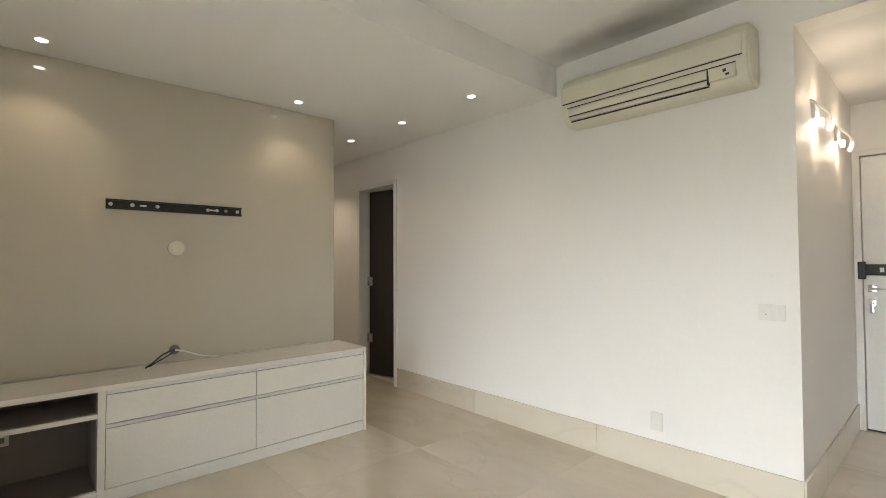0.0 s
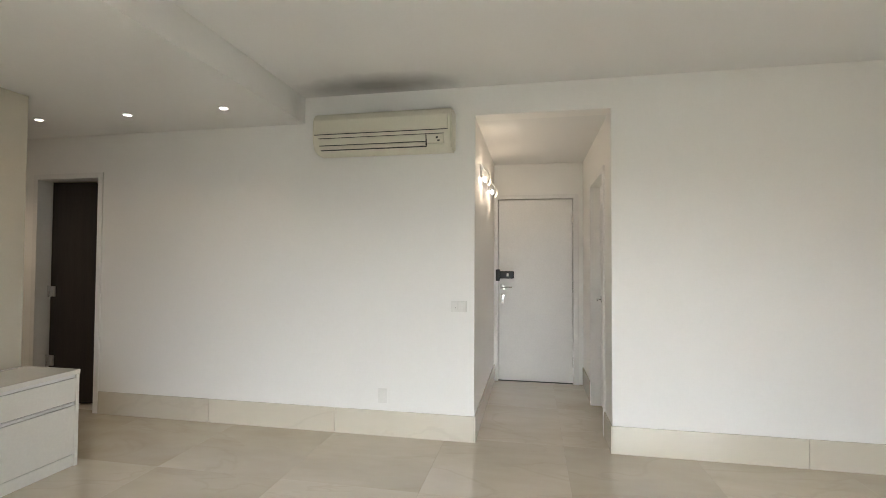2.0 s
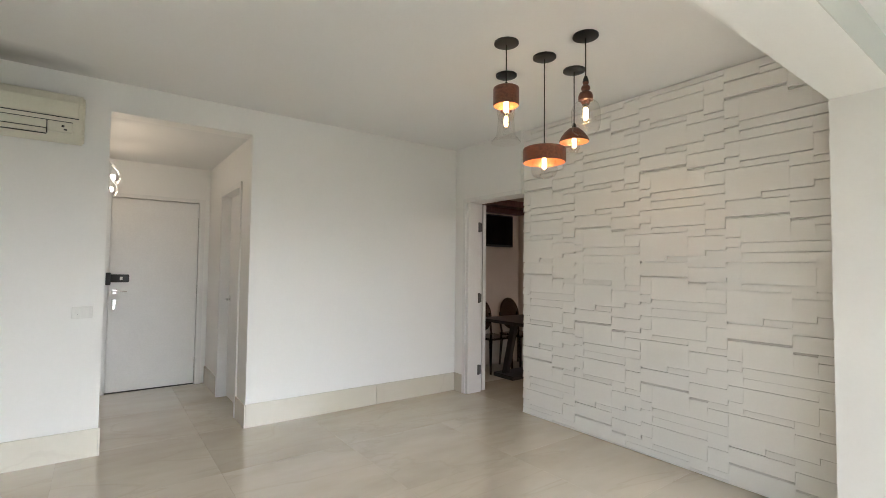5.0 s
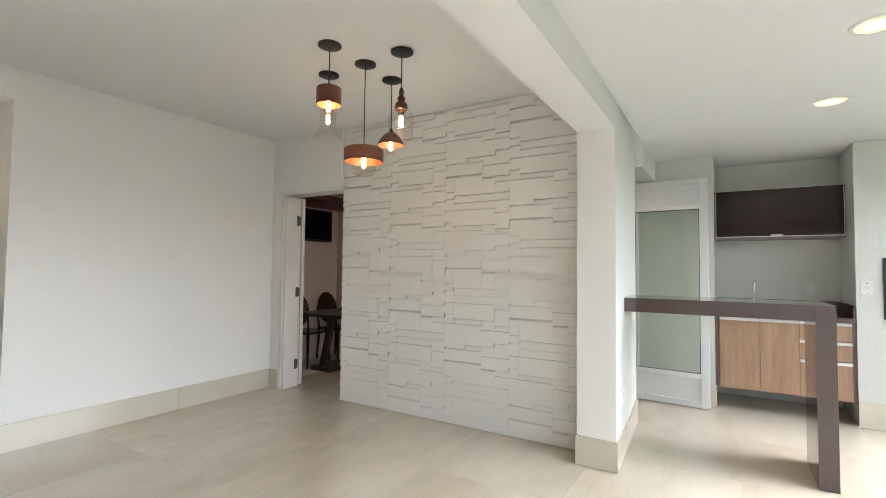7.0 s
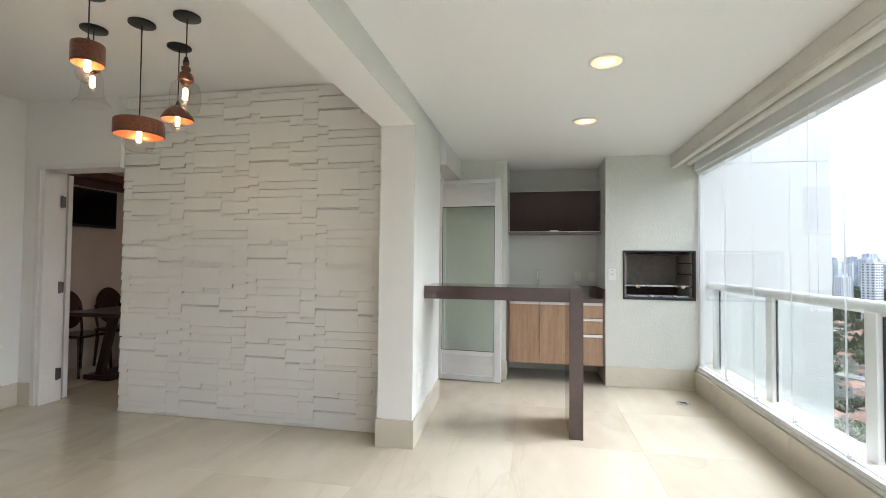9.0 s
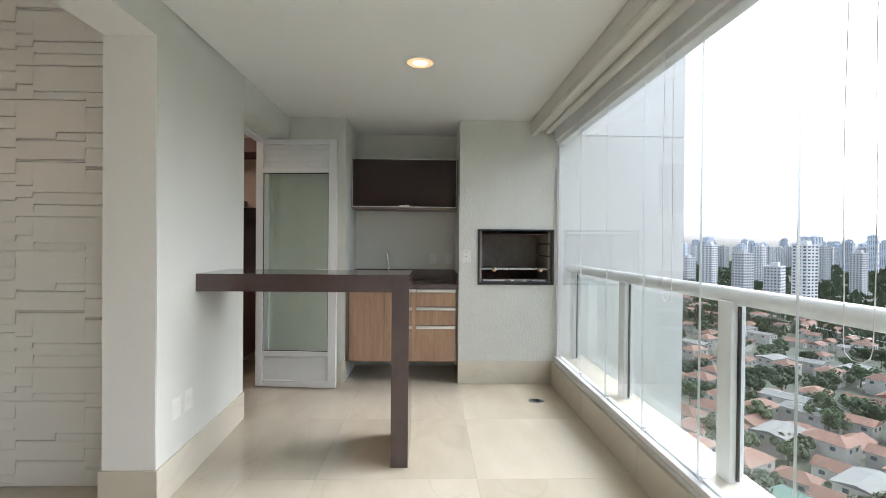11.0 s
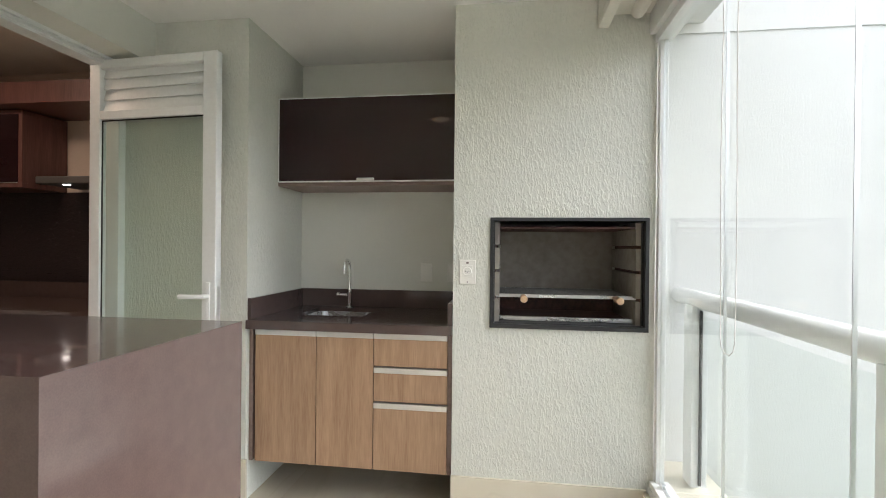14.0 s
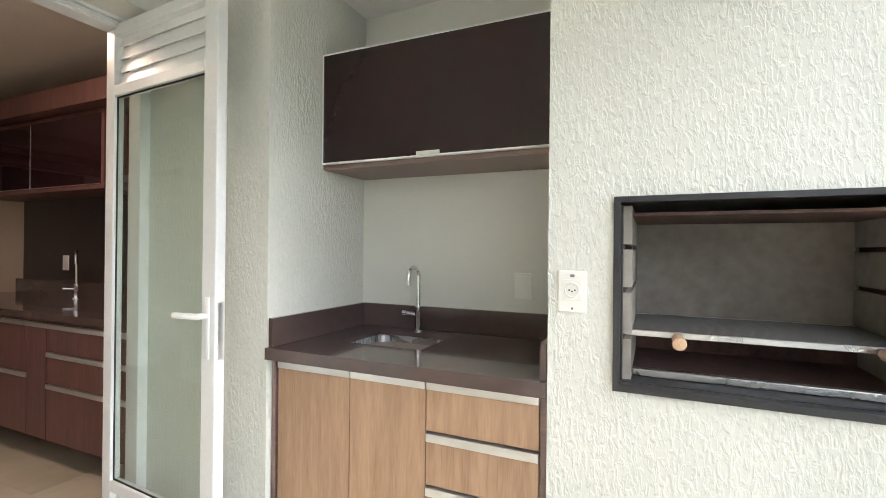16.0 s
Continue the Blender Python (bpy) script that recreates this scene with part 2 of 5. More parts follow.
def tube(bm, a, b, r, r2=None, sides=12):
    a, b = Vector(a), Vector(b)
    m = Matrix.Translation((a + b) / 2) @ (b - a).to_track_quat("Z", "Y").to_matrix().to_4x4()
    bmesh.ops.create_cone(bm, cap_ends=True, segments=sides, radius1=r, radius2=r if r2 is None else r2, depth=(b - a).length, matrix=m)
    return bm


def pipe(bm, points, r, sides=8):
    """A round bar bent along points."""
    pts = [Vector(p) for p in points]
    rings = []
    for i, p in enumerate(pts):
        d = (pts[min(i + 1, len(pts) - 1)] - pts[max(i - 1, 0)]).normalized()
        side = d.cross(Vector((0.0123, 0.0345, 1)) if abs(d.z) < 0.9 else Vector((1, 0.02, 0.03))).normalized()
        up = side.cross(d)
        rings.append([bm.verts.new(p + r * (math.cos(2 * math.pi * k / sides) * side + math.sin(2 * math.pi * k / sides) * up)) for k in range(sides)])
    for a, b in zip(rings, rings[1:]):
        for k in range(sides):
            bm.faces.new((a[k], a[(k + 1) % sides], b[(k + 1) % sides], b[k]))
    bm.faces.new(rings[0])
    bm.faces.new(list(reversed(rings[-1])))
    return bm


def lathe(bm, profile, centre=(0, 0, 0), sides=28):
    """A turned shape from (radius, height) pairs round a vertical axis."""
    c = Vector(centre)
    rings = [[bm.verts.new(c + Vector((r * math.cos(2 * math.pi * k / sides), r * math.sin(2 * math.pi * k / sides), z))) for k in range(sides)] for r, z in profile]
    for a, b in zip(rings, rings[1:]):
        for k in range(sides):
            bm.faces.new((a[k], a[(k + 1) % sides], b[(k + 1) % sides], b[k]))
    return bm


def pierced(bm, x0, x1, hx0, hx1, a0, a1, ha0, ha1, d0, d1, upright):
    """One slab with a rectangular hole; upright: a is z and d is y, else a is y and d is z."""
    xs, ys = (x0, hx0, hx1, x1), (a0, ha0, ha1, a1)
    grid = [[[bm.verts.new((x, d, a) if upright else (x, a, d)) for a in ys] for x in xs] for d in (d0, d1)]
    for i in range(3):
        for j in range(3):
            if (i, j) != (1, 1):
                for g in grid:
                    bm.faces.new((g[i][j], g[i + 1][j], g[i + 1][j + 1], g[i][j + 1]))
    ring = [(i, 0) for i in range(3)] + [(3, j) for j in range(3)] + [(i, 3) for i in (3, 2, 1)] + [(0, j) for j in (3, 2, 1)]
    for loop in (ring, [(1, 1), (2, 1), (2, 2), (1, 2)]):
        for (i, j), (m, n) in zip(loop, loop[1:] + loop[:1]):
            bm.faces.new((grid[0][i][j], grid[0][m][n], grid[1][m][n], grid[1][i][j]))
    return bm


def mesh_of(name, bm, mat, smooth=False):
    bmesh.ops.recalc_face_normals(bm, faces=bm.faces)
    me = bpy.data.meshes.new(name)
    bm.to_mesh(me)
    bm.free()
    me.materials.append(mat)
    if smooth:
        me.shade_smooth()
        me.set_sharp_from_angle(angle=radians(35))
    return me


def part(name, bm, mat, parent=None, label="", smooth=False):
    ob = new(name, mesh_of(name, bm, mat, smooth))
    ob.parent = parent
    return tagged(ob, label)


def thing(name, place, label, category, group=""):
    ob = new(name)
    ob.location = place
    ob.empty_display_size = 0.1
    return tagged(ob, label, category, group)


def structure(name, bm, mat, label, category, smooth=False):
    return tagged(part(name, bm, mat, None, label, smooth), category=category, kind="structure")

# ---------------------------------------------------------------- structure
EX = 3.235        # east wall face
SY = -2.36        # south wall face behind the plaster relief
NY = 4.0          # panelled wall face
LIV, DROP, BAL, HALL = 2.75, 2.53, 2.49, 2.525

structure("wall_east", boxes((EX, EX + 0.16, -2.30, -0.04, 0, LIV), (EX, EX + 0.16, -0.04, 0.97, HALL, LIV), (EX, EX + 0.16, 0.97, 4.43, 0, LIV),
                             (EX, EX + 0.16, 4.43, 5.11, 2.14, LIV), (EX, EX + 0.16, 5.11, 6.4, 0, LIV)), PAINT, "white painted wall with openings to hall and bedroom", "wall")
structure("wall_south", boxes((-0.25, 2.2, -2.5, SY, 0, LIV), (2.2, 3.04, -2.5, -2.30, 2.12, LIV), (3.04, EX + 0.16, -2.5, -2.30, 0, LIV)), PAINT, "white painted wall with doorway to kitchen", "wall")
# the last block is an unseen stub, added to shade the media corner
structure("wall_north", boxes((-0.5, 2.262, 4.02, 4.16, 0, DROP), (2.145, 2.262, 4.16, 6.4, 0, DROP), (2.145, EX + 0.16, 6.4, 6.55, 0, DROP),
                              (-0.5, -0.245, 2.6, 4.02, 0, 2.3045)), PAINT, "white painted wall behind the media cabinet", "wall")
structure("wall_panel", boxes((-0.48, 2.283, NY, 4.018, 0.645, DROP - 0.003), bevel=0.0015), PANEL, "glossy beige lacquered wall panel above media cabinet", "wall panel")
# unseen wall, added so less window light reaches the panelled wall
structure("wall_balcony_north", boxes((-3.2, -0.5, 2.6, 2.75, 0, BAL)), GREYPAINT, "unseen pale grey wall added to block balcony light", "wall")
def leaning(x0, x1, y0, y1, z0, z1, shift):
    """A block whose west face draws in by shift towards its south end."""
    bm = boxes((x0, x1, y0, y1, z0, z1))
    for v in bm.verts:
        if v.co.x < (x0 + x1) / 2 and v.co.y < (y0 + y1) / 2:
            v.co.x += shift
    return bm


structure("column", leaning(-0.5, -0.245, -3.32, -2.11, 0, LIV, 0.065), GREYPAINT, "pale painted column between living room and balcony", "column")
structure("column_face", boxes((-0.497, -0.245, -2.11, -2.107, 0, 2.305), (-0.245, -0.242, -2.36, -2.107, 0, LIV)), PAINT, "white painted column front", "column")
structure("beam", boxes((-0.5, -0.245, -2.11, 4.02, 2.305, LIV + 0.1)), PAINT, "white beam between living room and balcony", "beam")
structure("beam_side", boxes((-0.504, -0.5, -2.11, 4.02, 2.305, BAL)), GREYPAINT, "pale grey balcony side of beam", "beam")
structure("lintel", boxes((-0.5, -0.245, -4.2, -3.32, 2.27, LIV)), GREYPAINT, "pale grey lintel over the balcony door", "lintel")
structure("wall_pier", boxes((-1.03, -0.245, -5.2, -4.2, 0, LIV)), STUCCO, "pale textured pier beside the sink niche", "wall")
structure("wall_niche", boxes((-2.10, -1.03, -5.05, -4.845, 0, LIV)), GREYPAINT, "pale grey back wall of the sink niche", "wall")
structure("wall_barbecue", pierced(bmesh.new(), -3.03, -2.10, -3.0, -2.28, 0, LIV, 0.945, 1.46, -4.75, -4.2, True), STUCCO, "pale textured wall around the built-in barbecue", "wall")
structure("wall_barbecue_back", boxes((-3.03, -2.10, -4.895, -4.75, 0, LIV)), STUCCO, "masonry behind the built-in barbecue", "wall")
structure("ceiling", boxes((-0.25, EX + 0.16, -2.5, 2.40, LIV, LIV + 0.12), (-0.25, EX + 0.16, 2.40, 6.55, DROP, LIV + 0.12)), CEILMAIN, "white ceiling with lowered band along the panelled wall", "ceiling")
structure("ceiling_balcony", boxes((-3.2, -0.5, -4.9, 4.16, BAL, LIV)), CEIL, "white balcony ceiling", "ceiling")
structure("ceiling_hall", boxes((EX + 0.16, 5.3, -0.2, 1.1, HALL, LIV)), CEIL, "white hall ceiling", "ceiling")
# entrance hall
structure("wall_hall_north", boxes((EX + 0.16, 5.3, 0.97, 1.1, 0, HALL)), PAINT, "white hall wall with two sconces", "wall")
structure("wall_hall_south", boxes((EX + 0.16, 3.60, -0.2, -0.04, 0, HALL), (3.60, 4.38, -0.2, -0.04, 2.12, HALL), (4.38, 5.3, -0.2, -0.04, 0, HALL), (3.6, 4.38, -0.2, -0.16, 0, 2.12)), PAINT, "white hall wall with side door", "wall")
structure("wall_hall_end", boxes((5.14, 5.3, -0.04, 0.073, 0, HALL), (5.14, 5.3, 0.923, 0.97, 0, HALL), (5.14, 5.3, 0.073, 0.923, 2.115, HALL), (5.25, 5.3, 0.073, 0.923, 0, 2.115)), PAINT, "white end wall of the hall", "wall")
# room behind the dark door
structure("wall_bedroom", boxes((EX + 0.16, 5.2, 5.4, 5.5, 0, DROP), (5.1, 5.2, 3.4, 5.4, 0, DROP), (EX + 0.16, 5.2, 3.3, 3.4, 0, DROP), (EX + 0.16, 5.2, 3.3, 5.5, DROP, LIV)), PAINT, "unlit room behind the dark door", "wall")
# kitchen shell
structure("wall_kitchen", boxes((4.05, 4.2, -5.2, -2.5, 0, 2.6), (-0.245, 4.2, -5.2, -5.05, 0, 2.6)), KITCHENPAINT, "warm painted kitchen walls", "wall")
structure("wall_kitchen_cover", boxes((EX + 0.16, 4.2, -2.5, -2.4, 0, 2.6)), KITCHENPAINT, "kitchen wall beside the doorway", "wall")
structure("ceiling_kitchen", boxes((-0.245, 4.2, -5.2, -2.5, 2.6, LIV), ), WARMCEIL, "kitchen ceiling in warm light", "ceiling")
# exterior
structure("wall_fin", boxes((-4.43, -3.03, -4.9, -4.52, -6, 2.425), (-4.43, -3.03, -4.9, -4.52, 2.44, 6), (-4.42, -3.03, -4.9, -4.53, 2.425, 2.44)), FIN, "white rendered outside wall of the building", "wall")
structure("slab_above", boxes((-3.35, -3.2, -4.9, 4.16, BAL, LIV)), FIN, "white edge of the floor above", "slab")

# floor: substrate and large polished tiles
floor = structure("floor", boxes((-3.2, 5.3, -5.2, 6.55, -0.15, -0.008)), GROUT, "cream polished porcelain floor", "floor")


def tile_mesh(sx, sy):
    bm = bmesh.new()
    box(bm, 0.0004, sx - 0.0004, 0.0004, sy - 0.0004, -0.0075, 0.0, 0.0)
    bmesh.ops.bevel(bm, geom=[e for e in bm.edges if all(v.co.z > -0.001 for v in e.verts)], offset=0.0004, segments=1, affect="EDGES")
    return mesh_of("tile", bm, TILE)


def skirting(name, runs):
    ob = structure(name, boxes(*runs, bevel=0.0015), SKIRT, "tall cream porcelain skirting board", "skirting")
    return ob


SK = 0.197
for a, b in ((0.97, 2.1), (2.104, 3.25), (3.254, 4.38)):
    skirting("baseboard", [(EX - 0.012, EX, a, b, 0, SK)])
for a, b in ((-2.30, -1.3), (-1.296, -0.04)):
    skirting("baseboard", [(EX - 0.012, EX, a, b, 0, SK)])
skirting("baseboard", [(3.085, EX - 0.012, -2.30, -2.288, 0, SK)])
skirting("baseboard", [(EX - 0.012, 5.14, 0.958, 0.969, 0, SK)])
skirting("baseboard", [(EX - 0.012, 3.555, -0.039, -0.028, 0, SK)])
skirting("baseboard", [(4.425, 5.14, -0.039, -0.028, 0, SK)])
skirting("baseboard", [(-0.512, -0.23, -2.107, -2.095, 0, SK)])
structure("baseboard", leaning(-0.512, -0.42, -3.322, -2.107, 0, SK, 0.065), SKIRT, "tall cream porcelain skirting board", "skirting")
skirting("baseboard", [(-0.245, -0.23, -2.33, -2.107, 0, SK)])
skirting("baseboard", [(-3.0, -2.098, -4.2, -4.188, 0, 0.215)])
skirting("baseboard", [(-2.11, -2.098, -4.89, -4.2, 0, 0.215)])
skirting("baseboard", [(-1.04, -0.99, -4.2, -4.188, 0, 0.215)])
skirting("baseboard", [(EX - 0.012, EX, 5.16, 6.4, 0, SK)])
for k in range(9):
    y0 = -4.188 + k * 0.91
    skirting("kerb", [(-3.2, -2.985, y0, min(y0 + 0.907, 4.02), 0, 0.205)])

# plaster relief wall: strips of many lengths and depths
rng = random.Random(11)
relief = tagged(new("relief_wall"), "white plaster relief cladding of staggered strips", "wall cladding", kind="structure")
MODW, MODH, RELX = 0.61, 0.80, -0.242


def strip(length, height, depth):
    """A plaster strip that leans out towards its lower edge."""
    bm = bmesh.new()
    box(bm, 0, length, 0, depth, 0.003, height)
    for v in bm.verts:
        if v.co.y > depth / 2 and v.co.z > height / 2:
            v.co.y -= 0.34 * depth
    bmesh.ops.bevel(bm, geom=[e for e in bm.edges if all(v.co.y > depth * 0.3 for v in e.verts) and abs(e.verts[0].co.z - e.verts[1].co.z) < 0.001], offset=0.003, segments=2, affect="EDGES")
    return mesh_of("strip", bm, PLASTER, True)


# one cast panel: bands whose joints climb in steps from column to column, narrow strips between
columns = [0.0, 0.13, 0.25, 0.40, 0.52, MODW]
bands = [0.0, 0.055, 0.14, 0.24, 0.32, 0.42, 0.50, 0.60, 0.70]
depths = [0.027, 0.023, 0.028, 0.024, 0.027, 0.023, 0.028, 0.024, 0.029]
climb = [1, 1, 1, 1, -1, 1, 1, 1, 1]
cells = {}
for k, base in enumerate(bands):
    jumps = sorted(rng.sample(range(4), rng.choice((1, 1, 2))))
    for c in range(5):
        cells[c, k] = base + 0.036 * climb[k] * sum(1 for j in jumps if c > j)
    if climb[k] * len(jumps) and rng.random() < 0.5:
        for c in range(5):
            cells[c, k] -= 0.036 * climb[k]
pieces = []
for k in range(len(bands)):
    c = 0
    while c < 5:
        def span(col):
            top = cells[col, k + 1] if k + 1 < len(bands) else MODH + cells[col, 0]
            return round(cells[col, k], 3), round(top, 3)
        e = c + 1
        while e < 5 and span(e) == span(c):
            e += 1
        lo, hi = span(c)
        if hi - lo > 0.012:
            pieces.append((columns[c], columns[e], lo, hi, depths[k]))
        c = e
strip_meshes = {}
for col in range(4):
    for row in range(-2, 4):
        for x0, x1, z0, z1, dep in pieces:
            lift = row * MODH + 0.4 * (col % 2)
            lo, hi = max(0.0, z0 + lift), min(2.742, z1 + lift)
            if hi - lo < 0.012:
                continue
            key = (round(x0, 3), round(hi - lo, 3), dep, round(x1, 3))
            if key not in strip_meshes:
                strip_meshes[key] = strip(x1 - x0, hi - lo, dep)
            ob = new("strip", strip_meshes[key])
            ob.parent, ob.location = relief, (RELX + col * MODW + x0, SY, lo)

# ---------------------------------------------------------------- doors and frames


def door_frame(name, runs, mat=TRIM):
    return structure(name, boxes(*runs, bevel=0.002), mat, "white painted door frame", "door frame")


# kitchen doorway: white frame, with the leaf folded back into the kitchen
door_frame("trim_kitchen_door", [(3.04, 3.085, -2.5, -2.285, 0, 2.165), (2.885, 3.04, -2.30, -2.285, 2.12, 2.165), (2.19, 2.885, -2.30, -2.285, 2.12, 2.165), (3.0, 3.04, -2.5, -2.30, 0, 2.12)])


kd = thing("door_kitchen", (2.998, -2.515, 0), "white kitchen door opened flat inside the kitchen", "door")
kd.rotation_euler = (0, 0, radians(87))
part("door_leaf", boxes((-0.042, 0.0, -0.78, 0.0, 0.01, 2.11), bevel=0.002), TRIM, kd)
for hz in (0.25, 1.05, 1.85):
    bm = boxes((0.022, 0.058, -0.008, 0.004, hz - 0.05, hz + 0.05), bevel=0.002)
    tube(bm, (0.062, 0.008, hz - 0.055), (0.062, 0.008, hz + 0.055), 0.012)
    part("hinge", bm, GRATE, kd, "dark steel butt hinge", True)
# dark strip drawn in for the shade in the gap beside the leaf
part("seal", boxes((0.036, 0.042, -0.006, -0.002, 0.01, 2.11)), RUBBER, kd, "thin dark strip standing in for the shaded door gap")

# entrance door
door_frame("trim_entrance_door", [(5.115, 5.14, 0.923, 0.968, 0, 2.16), (5.115, 5.14, 0.013, 0.073, 0, 2.16), (5.115, 5.14, 0.073, 0.923, 2.115, 2.16)])
ed = thing("door_entrance", (5.15, 0.498, 0), "closed white entrance door with black electronic lock", "door")
part("door_leaf", boxes((-0.002, 0.045, -0.42, 0.42, 0.012, 2.108), bevel=0.002), TRIM, ed)
lock = part("electronic_lock", boxes((-0.035, -0.002, 0.24, 0.425, 1.19, 1.275), bevel=0.01), BLACK, ed, "black electronic lock", True)
part("strike_box", boxes((-0.045, -0.002, 0.405, 0.45, 1.16, 1.295), bevel=0.004), BLACK, ed, "black strike box")
part("lock_button", boxes((-0.038, -0.034, 0.30, 0.325, 1.215, 1.25), bevel=0.002), PLASTIC, lock, "pale key window")
bm = boxes((-0.01, -0.002, 0.345, 0.40, 1.06, 1.12), bevel=0.004)
pipe(bm, [(-0.01, 0.37, 1.09), (-0.05, 0.37, 1.09), (-0.052, 0.355, 1.09), (-0.052, 0.26, 1.092)], 0.009)
part("door_handle", bm, CHROME, ed, "chrome lever handle", True)
bm = boxes((-0.01, -0.002, 0.35, 0.395, 0.95, 1.01), bevel=0.004)
pipe(bm, [(-0.012, 0.372, 0.985), (-0.035, 0.372, 0.985)], 0.007)
box(bm, -0.04, -0.034, 0.36, 0.385, 0.90, 0.985, 0.002)
part("key_cylinder", bm, CHROME, ed, "chrome cylinder with key", True)
for hz in (0.25, 1.1, 1.88):
    part("hinge", tube(bmesh.new(), (-0.012, -0.425, hz - 0.06), (-0.012, -0.425, hz + 0.06), 0.009), CHROME, ed, "chrome hinge", True)
part("threshold_seal", boxes((-0.004, 0.0, -0.42, 0.42, 0.0, 0.012)), RUBBER, ed, "black bottom seal")

# side door in the hall
door_frame("trim_hall_door", [(3.555, 3.603, -0.2, -0.025, 0, 2.165), (4.377, 4.425, -0.2, -0.025, 0, 2.165), (3.603, 4.377, -0.2, -0.025, 2.117, 2.165)])
hd = thing("door_hall", (3.99, -0.14, 0), "closed white side door in the hall", "door")
part("door_leaf", boxes((-0.385, 0.385, -0.018, 0.02, 0.01, 2.115), bevel=0.002), TRIM, hd)
bm = boxes((0.30, 0.35, 0.02, 0.028, 1.0, 1.06), bevel=0.003)
pipe(bm, [(0.325, 0.025, 1.03), (0.325, 0.065, 1.03), (0.22, 0.068, 1.03)], 0.009)
part("door_handle", bm, CHROME, hd, "chrome lever handle", True)

# dark bedroom door, open into the unlit room
door_frame("trim_bedroom_door", [(EX - 0.012, EX + 0.17, 4.385, 4.434, 0, 2.185), (EX - 0.012, EX + 0.17, 5.106, 5.155, 0, 2.185), (EX - 0.012, EX + 0.17, 4.434, 5.106, 2.136, 2.185)])
bd = thing("door_bedroom", (3.37, 5.09, 0), "dark brown wooden door standing partly open", "door")
bd.rotation_euler = (0, 0, radians(12))
part("door_leaf", boxes((-0.02, 0.022, -0.655, 0.0, 0.01, 2.13), bevel=0.002), DARKDOOR, bd)
for hz in (0.42, 1.08):
    bm = boxes((-0.034, -0.018, -0.05, 0.012, hz - 0.05, hz + 0.05), bevel=0.003)
    tube(bm, (-0.034, 0.01, hz - 0.055), (-0.034, 0.01, hz + 0.055), 0.008)
    part("hinge", bm, STEEL, bd, "satin steel hinge", True)

# balcony door: white aluminium frame in the opening and the open leaf
structure("trim_balcony_door", boxes((-0.33, -0.25, -3.365, -3.32, 0, 2.27), (-0.33, -0.25, -4.2, -4.155, 0, 2.27), (-0.33, -0.25, -4.155, -3.365, 2.225, 2.27), (-0.346, -0.33, -4.155, -3.365, 2.255, 2.27), (-0.341, -0.33, -4.155, -3.365, 2.235, 2.244), bevel=0.003), WHITEALU, "white aluminium door frame", "door frame")
gd = thing("door_balcony", (-0.25, -4.08, 0), "open white aluminium balcony door with clear glass and louvres", "door")
gd.rotation_euler = (0, 0, radians(-4.5))
part("stile", boxes((-0.065, -0.002, -0.02, 0.02, 0.012, 2.245), bevel=0.004), WHITEALU, gd)
part("stile", boxes((-0.74, -0.665, -0.02, 0.02, 0.012, 2.245), bevel=0.004), WHITEALU, gd)
part("rail", boxes((-0.665, -0.065, -0.02, 0.02, 0.012, 0.07), bevel=0.004), WHITEALU, gd)
part("rail", boxes((-0.665, -0.065, -0.02, 0.02, 0.29, 0.335), bevel=0.004), WHITEALU, gd)
part("rail", boxes((-0.665, -0.065, -0.02, 0.02, 1.945, 1.99), bevel=0.004), WHITEALU, gd)
part("rail", boxes((-0.665, -0.065, -0.02, 0.02, 2.20, 2.245), bevel=0.004), WHITEALU, gd)
for za, n in ((0.07, 4), (1.99, 4)):
    for k in range(n):
        z0 = za + k * 0.055
        bm = boxes((-0.663, -0.067, -0.006, 0.0, z0 + 0.002, z0 + 0.058))
        for v in bm.verts:
            if v.co.z > z0 + 0.03:
                v.co.y -= 0.013
        part("slat", bm, WHITEALU, gd)
pane = part("pane", boxes((-0.664, -0.066, -0.003, 0.003, 0.336, 1.944)), PALEGLASS, gd, "clear door glass")
pane.visible_shadow = False
part("gasket", boxes((-0.665, -0.06, 0.004, 0.008, 0.335, 0.341), (-0.665, -0.06, 0.004, 0.008, 1.938, 1.944), (-0.071, -0.065, 0.004, 0.008, 0.341, 1.938), (-0.665, -0.659, 0.004, 0.008, 0.341, 1.938)), RUBBER, gd, "black glazing gasket")
bm = boxes((-0.715, -0.69, 0.02, 0.027, 0.92, 1.14), bevel=0.004)
pipe(bm, [(-0.703, 0.025, 1.075), (-0.703, 0.06, 1.075), (-0.69, 0.068, 1.075), (-0.58, 0.068, 1.072)], 0.011)
part("door_handle", bm, WHITEALU, gd, "white lever handle", True)
part("lock_plate", boxes((-0.7425, -0.739, -0.009, 0.009, 0.92, 1.12)), ALU, gd, "aluminium lock plate on the edge")

# ---------------------------------------------------------------- balcony glazing and railing
win = tagged(new("window_1"), "frameless folding glass panels along the balcony", "window", kind="structure")
part("sill_track", boxes((-3.10, -3.005, -4.188, 4.02, 0.205, 0.232), (-3.045, -3.012, -4.188, 4.02, 0.232, 0.262), (-3.095, -3.062, -4.188, 4.02, 0.232, 0.262), bevel=0.003), WHITEALU, win)
part("outer_sill", boxes((-3.34, -3.10, -4.5, 4.02, 0.19, 0.225), bevel=0.004), SKIRT, win)
part("head_track", boxes((-3.12, -2.995, -4.198, 4.02, 2.30, 2.40), (-3.09, -3.02, -4.198, 4.02, 2.262, 2.30), bevel=0.003), WHITEALU, win)
part("head_board", boxes((-3.12, -2.80, -4.198, 4.02, 2.40, BAL), bevel=0.003), FABRIC, win)
